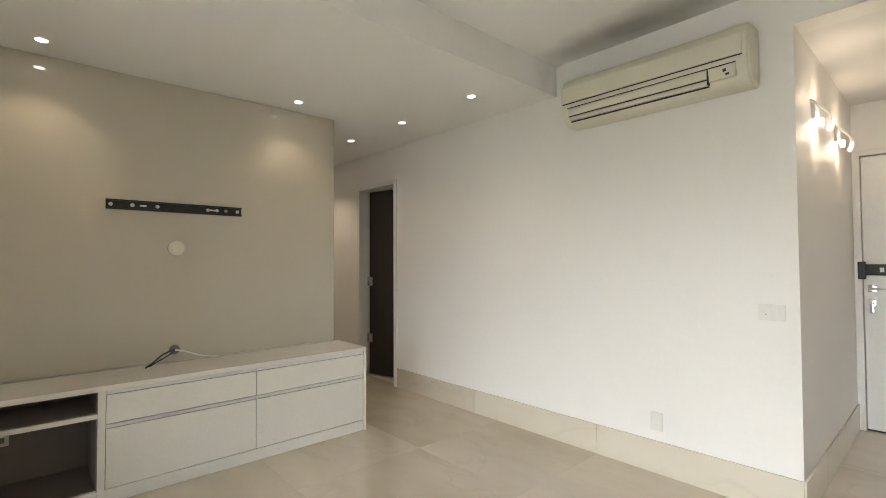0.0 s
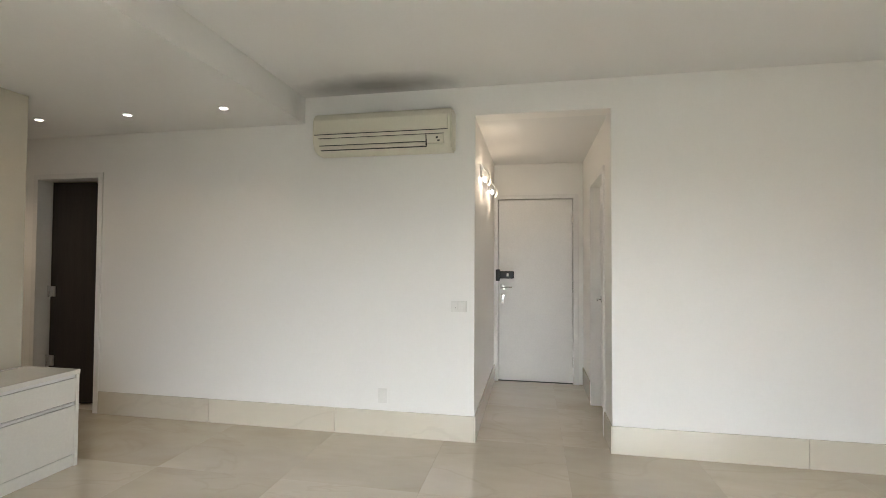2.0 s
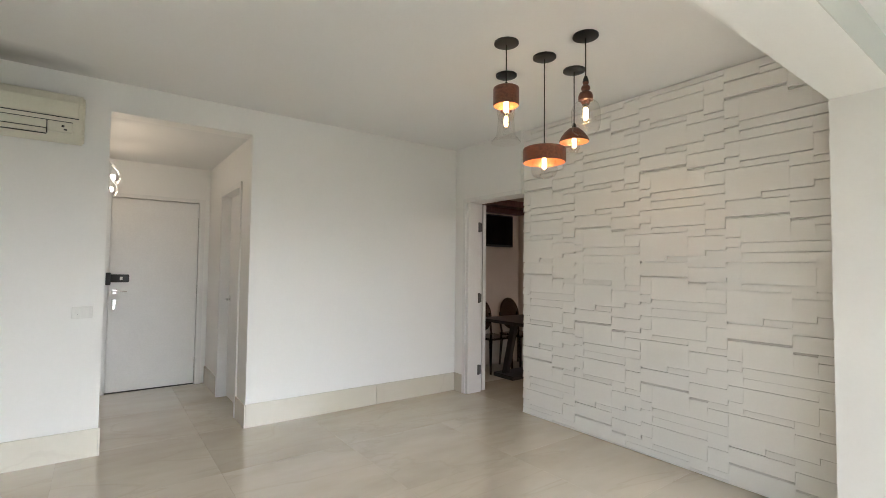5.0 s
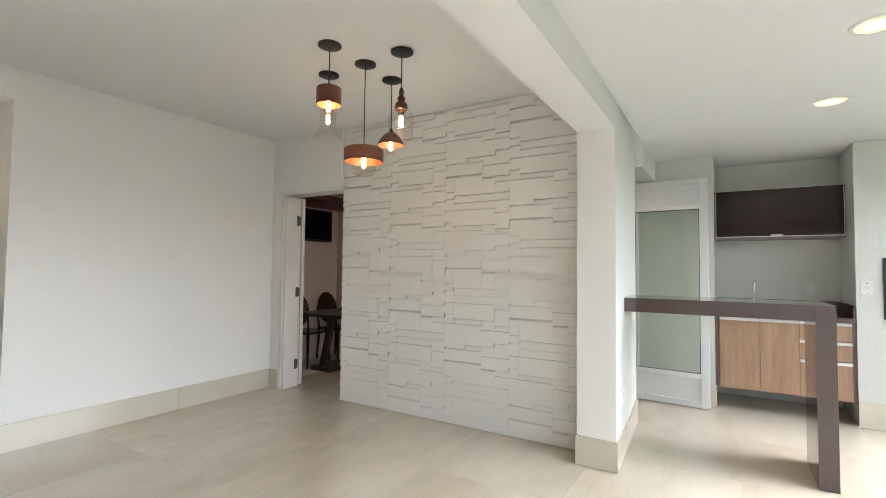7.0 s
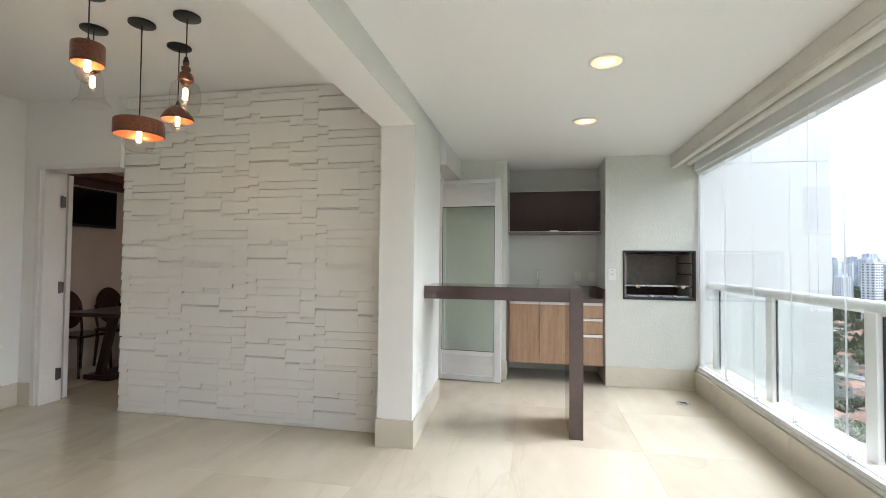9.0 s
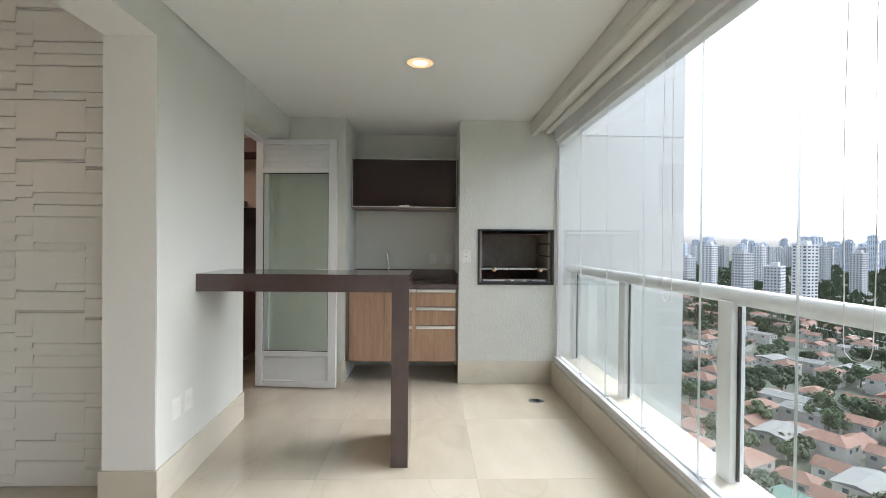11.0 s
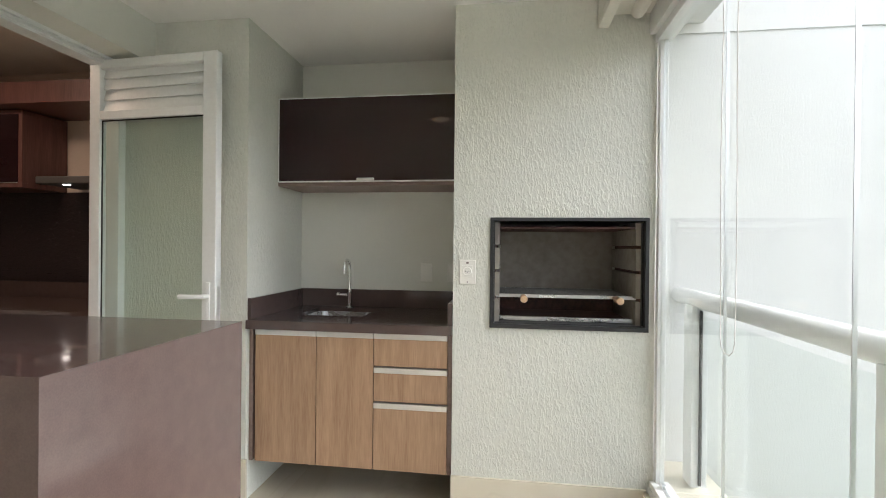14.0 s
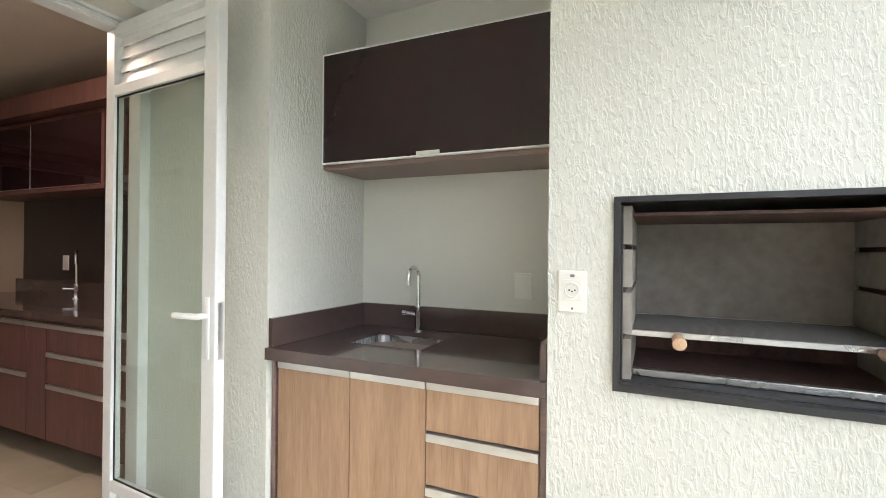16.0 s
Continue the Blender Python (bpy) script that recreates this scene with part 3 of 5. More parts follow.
part("jamb", boxes((-3.07, -3.032, -4.2, -4.165, 0.232, 2.27), bevel=0.003), WHITEALU, win)
joints = [-4.165] + [-3.56 + 0.558 * k for k in range(14)]
for a, b in zip(joints, joints[1:] + [4.02]):
    if b - a > 0.1:
        p = part("pane", boxes((-3.055, -3.047, a + 0.002, b - 0.002, 0.235, 2.30)), CLEAR, win, "clear folding glass panel")
        p.visible_shadow = False
        part("pane_edge", boxes((-3.056, -3.046, a - 0.0009, a + 0.0009, 0.236, 2.29)), ALU, win, "greenish glass edge")
        part("clip", boxes((-3.062, -3.04, a + 0.03, a + 0.055, 0.262, 0.285), bevel=0.003), CHROME, win, "small bottom clip")

rail = tagged(new("railing"), "white tubular balcony railing with glass infill", "railing", kind="structure")
part("handrail", tube(bmesh.new(), (-3.25, -4.52, 1.085), (-3.25, 4.0, 1.085), 0.04, sides=20), WHITEALU, rail, smooth=True)
py = -4.28
while py < 4.0:
    part("post", boxes((-3.275, -3.205, py - 0.05, py + 0.05, 0.19, 1.06), bevel=0.004), WHITEALU, rail)
    part("post_gap", boxes((-3.245, -3.235, py + 0.052, py + 0.066, 0.24, 1.04)), RUBBER, rail, "black gasket beside the post")
    p = part("infill", boxes((-3.243, -3.237, py + 0.07, py + 1.09, 0.27, 1.02)), CLEAR, rail, "clear glass infill")
    p.visible_shadow = False
    py += 1.165

# rolled blinds under the ceiling, with bead chains
bl = tagged(new("blind_pelmet"), "cream fluted pelmet with rolled blind", "blind", kind="structure")
part("pelmet", boxes((-2.80, -2.765, -4.198, 4.02, 2.375, BAL - 0.001), (-2.815, -2.765, -4.198, 4.02, 2.34, 2.375), (-2.835, -2.80, -4.198, 4.02, 2.40, 2.455), bevel=0.006), FABRIC, bl)
part("roll", tube(bmesh.new(), (-2.93, -4.15, 2.385), (-2.93, 4.0, 2.385), 0.03, sides=16), FABRIC, bl, "rolled cream blind", True)
for cy, low in ((-3.35, 1.02), (-2.02, 1.04), (-1.02, 1.0)):
    ch = thing("bead_chain", (-2.965, cy, 2.33), "white looped bead chain hanging from the blind", "blind chain", "blind chains")
    d = 2.33 - low
    pts = [(0, -0.045, 0)] + [(0, -0.045 + 0.004 * math.sin(j), -d * j / 8 + 0.05) for j in range(1, 9)]
    pts += [(0, -0.045 * math.cos(a), -d + 0.05 - 0.045 * math.sin(a)) for a in (0.6, 1.2, 1.9, 2.5)]
    pts += [(0, 0.045 + 0.004 * math.cos(j), -d * j / 8 + 0.05) for j in range(8, 0, -1)] + [(0, 0.045, 0)]
    part("chain", pipe(bmesh.new(), pts, 0.0014, 6), CORD, ch, smooth=True)

# ---------------------------------------------------------------- living room things
# media cabinet
mc = thing("media_cabinet", (0.8, 3.78, 0), "long low white lacquered media cabinet with drawers", "cabinet")
X0, X1, F, B = -1.28, 1.52, -0.225, 0.215


def mpart(name, *items, mat=LACQ, label="", bevel=0.0015, parent=mc):
    return part(name, boxes(*items, bevel=bevel), mat, parent, label)


mpart("top", (X0, X1, F - 0.006, B + 0.004, 0.612, 0.642))
mpart("side_panel", (X1 - 0.022, X1, F, B, 0.0, 0.612))
mpart("side_panel", (X0, X0 + 0.022, F, B, 0.0, 0.612))
mpart("divider", (-0.177, -0.142, F - 0.002, B, 0.0, 0.612))
mpart("plinth", (-0.142, X1 - 0.022, F + 0.012, F + 0.03, 0.0, 0.075))
mpart("plinth", (X0 + 0.022, -0.177, F + 0.012, F + 0.03, 0.0, 0.055))
mpart("bottom_board", (X0 + 0.022, -0.177, F, B, 0.055, 0.082))
mpart("shelf", (X0 + 0.022, -0.177, F + 0.004, B, 0.468, 0.492))
for run in ((X0 + 0.022, -0.177, B - 0.012, B - 0.004, 0.082, 0.468), (X0 + 0.022, -0.177, B - 0.012, B - 0.004, 0.492, 0.612),
            (-0.181, -0.1775, F + 0.02, B - 0.012, 0.0825, 0.4675), (X0 + 0.0225, -0.1815, F + 0.02, B - 0.012, 0.0825, 0.0855),
            (-0.181, -0.1775, F + 0.02, B - 0.012, 0.4925, 0.6115), (X0 + 0.0225, -0.1815, F + 0.02, B - 0.012, 0.4925, 0.4955)):
    mpart("lining_board", run, mat=NICHE, label="taupe lining of the open niche", bevel=0)
mpart("carcass", (-0.142, X1 - 0.022, F + 0.024, B, 0.075, 0.612), mat=NICHE, bevel=0)
for a, b in ((-0.139, 0.668), (0.672, 1.495)):
    for z0, z1 in ((0.432, 0.588), (0.083, 0.405)):
        d = mpart("drawer", (a, b, F, F + 0.02, z0, z1))
        mpart("handle_profile", (a, b, F + 0.008, F + 0.022, z1 + 0.0015, z1 + 0.02), mat=ALU, label="recessed aluminium pull profile", parent=d)
sock = mpart("outlet_plate", (-0.66, -0.53, B - 0.022, B - 0.012, 0.30, 0.37), mat=PLASTIC, label="white double outlet", bevel=0.004)
for ox in (-0.625, -0.565):
    mpart("socket", (ox - 0.016, ox + 0.016, B - 0.0245, B - 0.022, 0.32, 0.35), mat=NICHE, parent=sock)

# bracket, grommet and cables on the panel
br = thing("tv_bracket", (1.10, NY, 1.68), "black steel television wall bracket", "bracket")
bm = boxes((-0.41, 0.41, -0.012, 0, -0.032, 0.032), (-0.41, 0.41, -0.024, -0.012, 0.022, 0.032), (-0.41, 0.41, -0.024, -0.012, -0.032, -0.022), bevel=0.002)
part("bar", bm, BLACK, br)
for bx in (-0.385, -0.27, -0.13, 0.18, 0.24, 0.30, 0.38):
    part("bolt", tube(bmesh.new(), (bx, -0.018, 0), (bx, -0.011, 0), 0.012), STEEL, br, "steel bolt head", True)
for sx in (-0.21, 0.21):
    part("slot", boxes((sx - 0.018, sx + 0.018, -0.0135, -0.0115, -0.005, 0.005)), PLASTIC, br, "pale slot")
gr = thing("cable_grommet", (1.088, NY, 1.408), "beige round cable cover on the panel", "grommet")
bm = bmesh.new()
lathe(bm, [(0.001, 0.012), (0.036, 0.012), (0.038, 0.008), (0.040, 0.008), (0.047, 0.008), (0.05, 0.0)])
bmesh.ops.rotate(bm, verts=bm.verts, cent=(0, 0, 0), matrix=Matrix.Rotation(radians(90), 3, "X"))
part("cover", bm, ACBODY, gr, smooth=True)
bm = lathe(bmesh.new(), [(0.046, 0.0), (0.047, 0.0105), (0.052, 0.0105), (0.055, 0.0)])
bmesh.ops.rotate(bm, verts=bm.verts, cent=(0, 0, 0), matrix=Matrix.Rotation(radians(90), 3, "X"))
part("ring", bm, STEEL, gr, "grey metal ring", True)
cb = thing("cable_outlet", (1.083, NY, 0.72), "dark round cable outlet with loose cables on cabinet", "cable")
bm = bmesh.new()
lathe(bm, [(0.001, 0.01), (0.02, 0.01), (0.024, 0.016), (0.03, 0.012), (0.033, 0.0)])
bmesh.ops.rotate(bm, verts=bm.verts, cent=(0, 0, 0), matrix=Matrix.Rotation(radians(90), 3, "X"))
part("outlet", bm, NICHE, cb, smooth=True)
part("black_cable", pipe(bmesh.new(), [(0, -0.005, 0), (-0.03, -0.05, 0.005), (-0.09, -0.09, -0.01), (-0.15, -0.12, -0.05), (-0.19, -0.13, -0.074)], 0.005), RUBBER, cb, "black loose cable", True)
part("black_cable", pipe(bmesh.new(), [(0, -0.005, -0.008), (-0.05, -0.04, -0.03), (-0.13, -0.08, -0.06), (-0.16, -0.10, -0.074)], 0.004), RUBBER, cb, "black loose cable", True)
part("white_cable", pipe(bmesh.new(), [(0, -0.005, 0.0), (0.05, -0.05, -0.01), (0.14, -0.08, -0.045), (0.23, -0.07, -0.07), (0.27, -0.06, -0.074)], 0.005), CORD, cb, "white loose cable", True)

# air conditioner
ac = thing("air_conditioner", (EX, 1.68, 2.39), "yellowed white wall-mounted split air conditioner", "air conditioner")
prof = [(0, -0.155), (-0.10, -0.155), (-0.155, -0.13), (-0.185, -0.08), (-0.195, 0.0), (-0.19, 0.09), (-0.17, 0.14), (-0.14, 0.16), (0, 0.16)]
bm = bmesh.new()
L = 0.56
ends = [[bm.verts.new((px, s * L, pz)) for px, pz in prof] for s in (-1, 1)]
for k in range(len(prof)):
    j = (k + 1) % len(prof)
    bm.faces.new((ends[0][k], ends[0][j], ends[1][j], ends[1][k]))
bm.faces.new(ends[0])
bm.faces.new(ends[1])
bmesh.ops.bevel(bm, geom=[e for e in bm.edges if abs(e.verts[0].co.y - e.verts[1].co.y) < 1e-4], offset=0.012, segments=3, affect="EDGES")
part("body", bm, ACBODY, ac, smooth=True)
part("front_panel", boxes((-0.203, -0.188, -0.53, 0.54, -0.012, 0.10), bevel=0.006), ACBODY, ac)
part("groove", boxes((-0.2, -0.19, -0.53, 0.54, -0.018, -0.0135)), DARKSLOT, ac, "dark gap under the front panel")
part("louvre", boxes((-0.192, -0.165, -0.36, 0.50, -0.098, -0.05), bevel=0.004), ACBODY, ac)
part("louvre", boxes((-0.176, -0.15, -0.36, 0.50, -0.128, -0.102), bevel=0.004), ACBODY, ac)
part("air_slot", boxes((-0.186, -0.15, -0.365, 0.505, -0.101, -0.0985), (-0.192, -0.16, -0.366, -0.3605, -0.13, -0.045), (-0.196, -0.17, -0.50, 0.505, -0.0475, -0.044), (-0.16, -0.14, -0.36, 0.5, -0.134, -0.129)), DARKSLOT, ac, "dark outlet slots")
part("display", boxes((-0.196, -0.17, -0.50, -0.37, -0.12, -0.05), bevel=0.004), ACBODY, ac)
part("indicator", boxes((-0.199, -0.194, -0.455, -0.44, -0.085, -0.07), (-0.199, -0.194, -0.47, -0.452, -0.105, -0.095)), DARKSLOT, ac, "small dark indicators")


def wall_plate(name, place, rz, w, h, label, category, keys):
    """A white plate on a wall; local -y is out of the wall."""
    ob = thing(name, place, label, category)
    ob.rotation_euler = (0, 0, radians(rz))
    part("plate", boxes((-w / 2, w / 2, -0.008, 0, -h / 2, h / 2), bevel=0.003), PLASTIC, ob)
    for kx, kz, kw, kh, mt in keys:
        part("insert", boxes((kx - kw / 2, kx + kw / 2, -0.011, -0.008, kz - kh / 2, kz + kh / 2), bevel=0.0012), mt, ob)
    return ob


wall_plate("light_switch", (EX, 1.09, 1.035), -90, 0.12, 0.085, "white double switch on the white wall", "switch", [(-0.025, 0, 0.03, 0.055, PLASTIC), (0.02, 0, 0.03, 0.055, PLASTIC), (-0.025, -0.01, 0.008, 0.008, DARKSLOT)])
wall_plate("wall_outlet", (EX, 1.70, 0.316), -90, 0.075, 0.115, "white outlet low on the white wall", "outlet", [(0, 0, 0.04, 0.045, PLASTIC)])
wall_plate("wall_outlet", (-0.489, -2.30, 0.435), -93, 0.075, 0.115, "white outlet on the column side", "outlet", [(0, 0.0, 0.04, 0.05, PLASTIC), (-0.007, 0, 0.005, 0.005, DARKSLOT), (0.007, 0, 0.005, 0.005, DARKSLOT)])
wall_plate("wall_outlet", (-0.481, -2.44, 0.435), -93, 0.075, 0.115, "white outlet on the column side", "outlet", [(0, 0.0, 0.04, 0.05, PLASTIC)])
wall_plate("wall_switch", (-1.86, -4.845, 1.16), 180, 0.075, 0.115, "white blank switch plate in the sink niche", "switch", [(0, 0, 0.05, 0.085, PLASTIC)])
wall_plate("wall_switch", (-2.03, -4.845, 1.16), 180, 0.075, 0.115, "white blank switch plate in the sink niche", "switch", [(0, 0, 0.05, 0.085, PLASTIC)])
so = wall_plate("power_outlet", (-2.17, -4.2, 1.20), 180, 0.078, 0.118, "white round-socket outlet beside the barbecue", "outlet", [(0, 0.005, 0.052, 0.058, PLASTIC), (0, 0.045, 0.012, 0.008, NICHE), (0, -0.047, 0.006, 0.006, NICHE)])
bm = bmesh.new()
lathe(bm, [(0.001, 0.004), (0.017, 0.004), (0.019, 0.007), (0.021, 0.0)], sides=20)
bmesh.ops.rotate(bm, verts=bm.verts, cent=(0, 0, 0), matrix=Matrix.Rotation(radians(90), 3, "X"))
bmesh.ops.translate(bm, verts=bm.verts, vec=(0, -0.011, 0.005))
part("socket_ring", bm, PLASTIC, so, smooth=True)
part("pin_hole", boxes((-0.010, -0.006, -0.0165, -0.014, 0.003, 0.007), (0.006, 0.010, -0.0165, -0.014, 0.003, 0.007), (-0.002, 0.002, -0.0165, -0.014, -0.001, 0.003)), DARKSLOT, so)
wall_plate("wall_switch", (EX, 5.75, 1.1), -90, 0.075, 0.115, "white switch on the corridor wall", "switch", [(0, 0, 0.05, 0.085, PLASTIC)])


def downlight(x, y, z, watts, r=0.026):
    ob = thing("downlight", (x, y, z), "small round recessed white downlight, lit", "downlight", "living room downlights")
    bm = bmesh.new()
    lathe(bm, [(r, 0.0), (r + 0.002, -0.005), (r + 0.012, -0.004), (r + 0.014, 0.0)])
    part("ring", bm, PLASTIC, ob, smooth=True)
    part("lens", tube(bmesh.new(), (0, 0, -0.003), (0, 0, -0.001), r, sides=24), DOWNLIGHT, ob, "glowing lens")
    lamp("downlight_lamp", "SPOT", (x, y, z - 0.02), watts, WARM, 0.03, None, 105, 0.7)


for x, y in ((0.37, 3.76), (1.85, 3.77), (2.75, 2.81), (2.76, 3.667), (2.745, 4.50)):
    downlight(x, y, DROP, 0.9 if x < 2 else 0.6)
downlight(2.75, 5.6, DROP, 3)


def can_light(x, y):
    ob = thing("recessed_light", (x, y, BAL), "round white recessed light with warm reflector", "recessed light", "balcony recessed lights")
    bm = bmesh.new()
    lathe(bm, [(0.085, 0.0), (0.087, -0.007), (0.105, -0.006), (0.11, 0.0)])
    part("ring", bm, PLASTIC, ob, smooth=True)
    part("lens", tube(bmesh.new(), (0, 0, -0.004), (0, 0, -0.001), 0.085, sides=28), SPOTGLOW, ob, "warm glowing reflector")
    part("core", tube(bmesh.new(), (0, 0, -0.006), (0, 0, -0.0042), 0.05, sides=24), SPOTCORE, ob, "brighter lamp in the reflector")
    lamp("balcony_lamp", "SPOT", (x, y, BAL - 0.03), 1.0, WARM, 0.07, None, 120, 0.8)


for y in (-2.84, -1.685, -0.5, 0.7, 1.9):
    can_light(-1.75, y)


def sconce(x):
    ob = thing("wall_sconce", (x, 0.97, 2.14), "white ribbon-shaped wall sconce, lit warm", "wall lamp", "hall sconces")
    bm = bmesh.new()
    pts = []
    for k in range(9):
        a = k / 8
        pts.append((-0.06 + 0.12 * a, -0.012 - 0.075 * math.sin(a * math.pi * 0.75), 0.075 - 0.16 * a))
    rows = [[bm.verts.new((px - 0.03 + s[0], py + s[1], pz)) for px, py, pz in pts] for s in ((-0.03, 0), (0.07, 0), (0.07, 0.012), (-0.03, 0.012))]
    for r in range(4):
        a, b = rows[r], rows[(r + 1) % 4]
        for k in range(8):
            bm.faces.new((a[k], a[k + 1], b[k + 1], b[k]))
    bm.faces.new([r[0] for r in rows])
    bm.faces.new([r[8] for r in rows])
    part("ribbon", bm, PLASTIC, ob, smooth=True)
    part("base", boxes((-0.08, 0.06, -0.02, 0, -0.03, 0.07), bevel=0.004), PLASTIC, ob)
    part("bulb", tube(bmesh.new(), (-0.01, -0.035, -0.06), (-0.01, -0.035, -0.02), 0.012), DOWNLIGHT, ob, "glowing halogen bulb", True)
    lamp("sconce_lamp", "POINT", (x, 0.86, 2.04), 0.18, WARM, 0.02)
    lamp("sconce_uplamp", "POINT", (x, 0.86, 2.26), 0.12, WARM, 0.02)


for x in (3.70, 4.45):
    sconce(x)

# pendant cluster


def pendant(x, y, z, shade, label):
    """z: height of the shade's lower rim."""
    ob = thing("pendant_lamp", (x, y, LIV), label, "pendant lamp", "pendant cluster over the dining place")
    bm = bmesh.new()
    lathe(bm, [(0.001, -0.016), (0.064, -0.016), (0.074, -0.011), (0.074, 0.0)])
    part("canopy", bm, BLACK, ob, "black round ceiling canopy", True)
    h = z - LIV
    top, bulb_z, wood_prof, lining, glass_prof = shade(h)
    part("cord", tube(bmesh.new(), (0, 0, top), (0, 0, -0.012), 0.0035, sides=8), RUBBER, ob, "black cord")
    bm = bmesh.new()
    lathe(bm, [(0.001, top + 0.03), (0.008, top + 0.028), (0.016, top + 0.004), (0.018, top - 0.01)])
    part("cord_grip", bm, BLACK, ob, smooth=True)
    if wood_prof:
        part("shade", lathe(bmesh.new(), wood_prof, sides=36), TURNED, ob, "turned reddish wooden shade", True)
    if lining:
        part("lining", lathe(bmesh.new(), lining, sides=36), COPPER, ob, "copper inside of the shade", True)
    if glass_prof:
        g = part("glass", lathe(bmesh.new(), glass_prof, sides=36), BULBGLASS, ob, "clear glass bell", True)
        g.visible_shadow = False
    part("socket", tube(bmesh.new(), (0, 0, bulb_z + 0.05), (0, 0, bulb_z + 0.09), 0.018), BLACK, ob, "black lamp socket", True)
    bulb = lathe(bmesh.new(), [(0.012, bulb_z + 0.055), (0.017, bulb_z + 0.035), (0.022, bulb_z + 0.01), (0.022, bulb_z - 0.04), (0.016, bulb_z - 0.055), (0.001, bulb_z - 0.062)], sides=20)
    b = part("bulb", bulb, BULBGLASS, ob, "clear tubular filament bulb", True)
    b.visible_shadow = False
    core = lathe(bmesh.new(), [(0.001, bulb_z + 0.034), (0.011, bulb_z + 0.03), (0.014, bulb_z + 0.02), (0.014, bulb_z - 0.03), (0.010, bulb_z - 0.038), (0.001, bulb_z - 0.04)], sides=14)
    part("filament", core, FILAMENT, b, "glowing filament coil", True)
    lamp("pendant_light", "POINT", (x, y, LIV + bulb_z), 0.3, (1.0, 0.66, 0.36), 0.02)
    return ob


def drum(r, tall, glass_r):
    def shade(h):
        t = h + tall
        return (t, h + 0.0, [(0.012, t), (r - 0.012, t), (r - 0.002, t - 0.006), (r, t - 0.015), (r, h + 0.004), (r - 0.004, h)],
                [(r - 0.004, h), (r - 0.008, h + 0.01), (r - 0.008, t - 0.012), (0.02, t - 0.01)],
                [(glass_r * 0.85, h + 0.02), (glass_r, h - 0.05), (glass_r * 0.8, h - 0.085), (glass_r * 0.3, h - 0.1), (0.002, h - 0.1)])
    return shade


def dome(h):
    r, t = 0.10, h + 0.10
    return (t, h + 0.0, [(0.012, t), (0.035, t - 0.008), (0.065, t - 0.035), (0.09, t - 0.07), (r, h + 0.006), (r - 0.003, h)],
            [(r - 0.003, h), (0.085, t - 0.07), (0.06, t - 0.038), (0.02, t - 0.012)], [(0.03, h + 0.02), (0.04, h - 0.04), (0.025, h - 0.07), (0.002, h - 0.075)])


def bottle(h):
    t = h + 0.12
    return (t, h - 0.07, [(0.010, t), (0.018, t - 0.01), (0.014, t - 0.025), (0.024, t - 0.035), (0.026, t - 0.05), (0.018, t - 0.06), (0.034, t - 0.072), (0.042, t - 0.09), (0.042, h + 0.005), (0.03, h), (0.02, h - 0.02)], None,
            [(0.042, h + 0.005), (0.07, h - 0.02), (0.083, h - 0.06), (0.083, h - 0.12), (0.075, h - 0.17), (0.055, h - 0.19)])


def bell(h):
    t = h + 0.09
    return (t, h - 0.06, [(0.010, t), (0.03, t - 0.01), (0.04, t - 0.03), (0.04, h + 0.01), (0.03, h)], None,
            [(0.04, h + 0.01), (0.055, h - 0.03), (0.06, h - 0.12), (0.07, h - 0.17), (0.10, h - 0.205), (0.103, h - 0.215)])


pendant(1.004, -0.935, 2.36, drum(0.078, 0.115, 0.055), "pendant lamp with small reddish wooden drum shade")
pendant(1.345, -1.265, 2.48, bell, "pendant lamp with clear flared glass bell")
pendant(0.99, -1.26, 2.06, drum(0.135, 0.095, 0.085), "pendant lamp with wide reddish wooden drum shade")
pendant(0.66, -1.24, 2.36, bottle, "pendant lamp with turned wooden top and glass")
pendant(1.00, -1.572, 2.25, dome, "pendant lamp with reddish wooden dome shade")

# ---------------------------------------------------------------- balcony things
bar = thing("bar_counter", (-1.1, -2.78, 0), "dark brown quartz bar counter with waterfall end", "bar counter")
part("top", boxes((-0.505, 0.66, -0.255, 0.25, 1.028, 1.13), bevel=0.0006), QUARTZ, bar)
part("leg", boxes((-0.606, -0.505, -0.255, 0.25, 0.0, 1.13), bevel=0.0006), QUARTZ, bar)

# sink counter
wc = tagged(new("worktop"), "brown quartz worktop with upstand and sink cut-out", "worktop")
wc.location = (-1.565, -4.55, 0.935)
part("slab", pierced(bmesh.new(), -0.532, 0.532, -0.015, 0.365, -0.345, 0.345, -0.19, 0.13, -0.022, 0, False), QUARTZ, wc)
part("front_edge", boxes((-0.532, 0.532, 0.345, 0.365, -0.045, 0.0), bevel=0.001), QUARTZ, wc)
part("upstand", boxes((-0.532, 0.532, -0.295, -0.275, 0.0005, 0.11), bevel=0.001), QUARTZ, wc)
part("upstand", boxes((0.512, 0.532, -0.275, 0.345, 0.0005, 0.11), bevel=0.001), QUARTZ, wc)
part("upstand", boxes((-0.532, -0.512, -0.275, 0.345, 0.0005, 0.11), bevel=0.001), QUARTZ, wc)
sink = thing("sink", (-1.39, -4.58, 0.935), "small stainless steel sink set in brown worktop", "sink")
bm = bmesh.new()
steps = []
for sx, sy, dz in ((0.193, 0.163, -0.02), (0.185, 0.155, -0.022), (0.178, 0.148, -0.11), (0.15, 0.12, -0.135), (0.03, 0.03, -0.14)):
    ring = []
    for k in range(32):
        a = 2 * math.pi * k / 32
        c, s = math.cos(a), math.sin(a)
        ring.append(bm.verts.new((sx * math.copysign(abs(c) ** 0.45, c), sy * math.copysign(abs(s) ** 0.45, s), dz)))
    steps.append(ring)
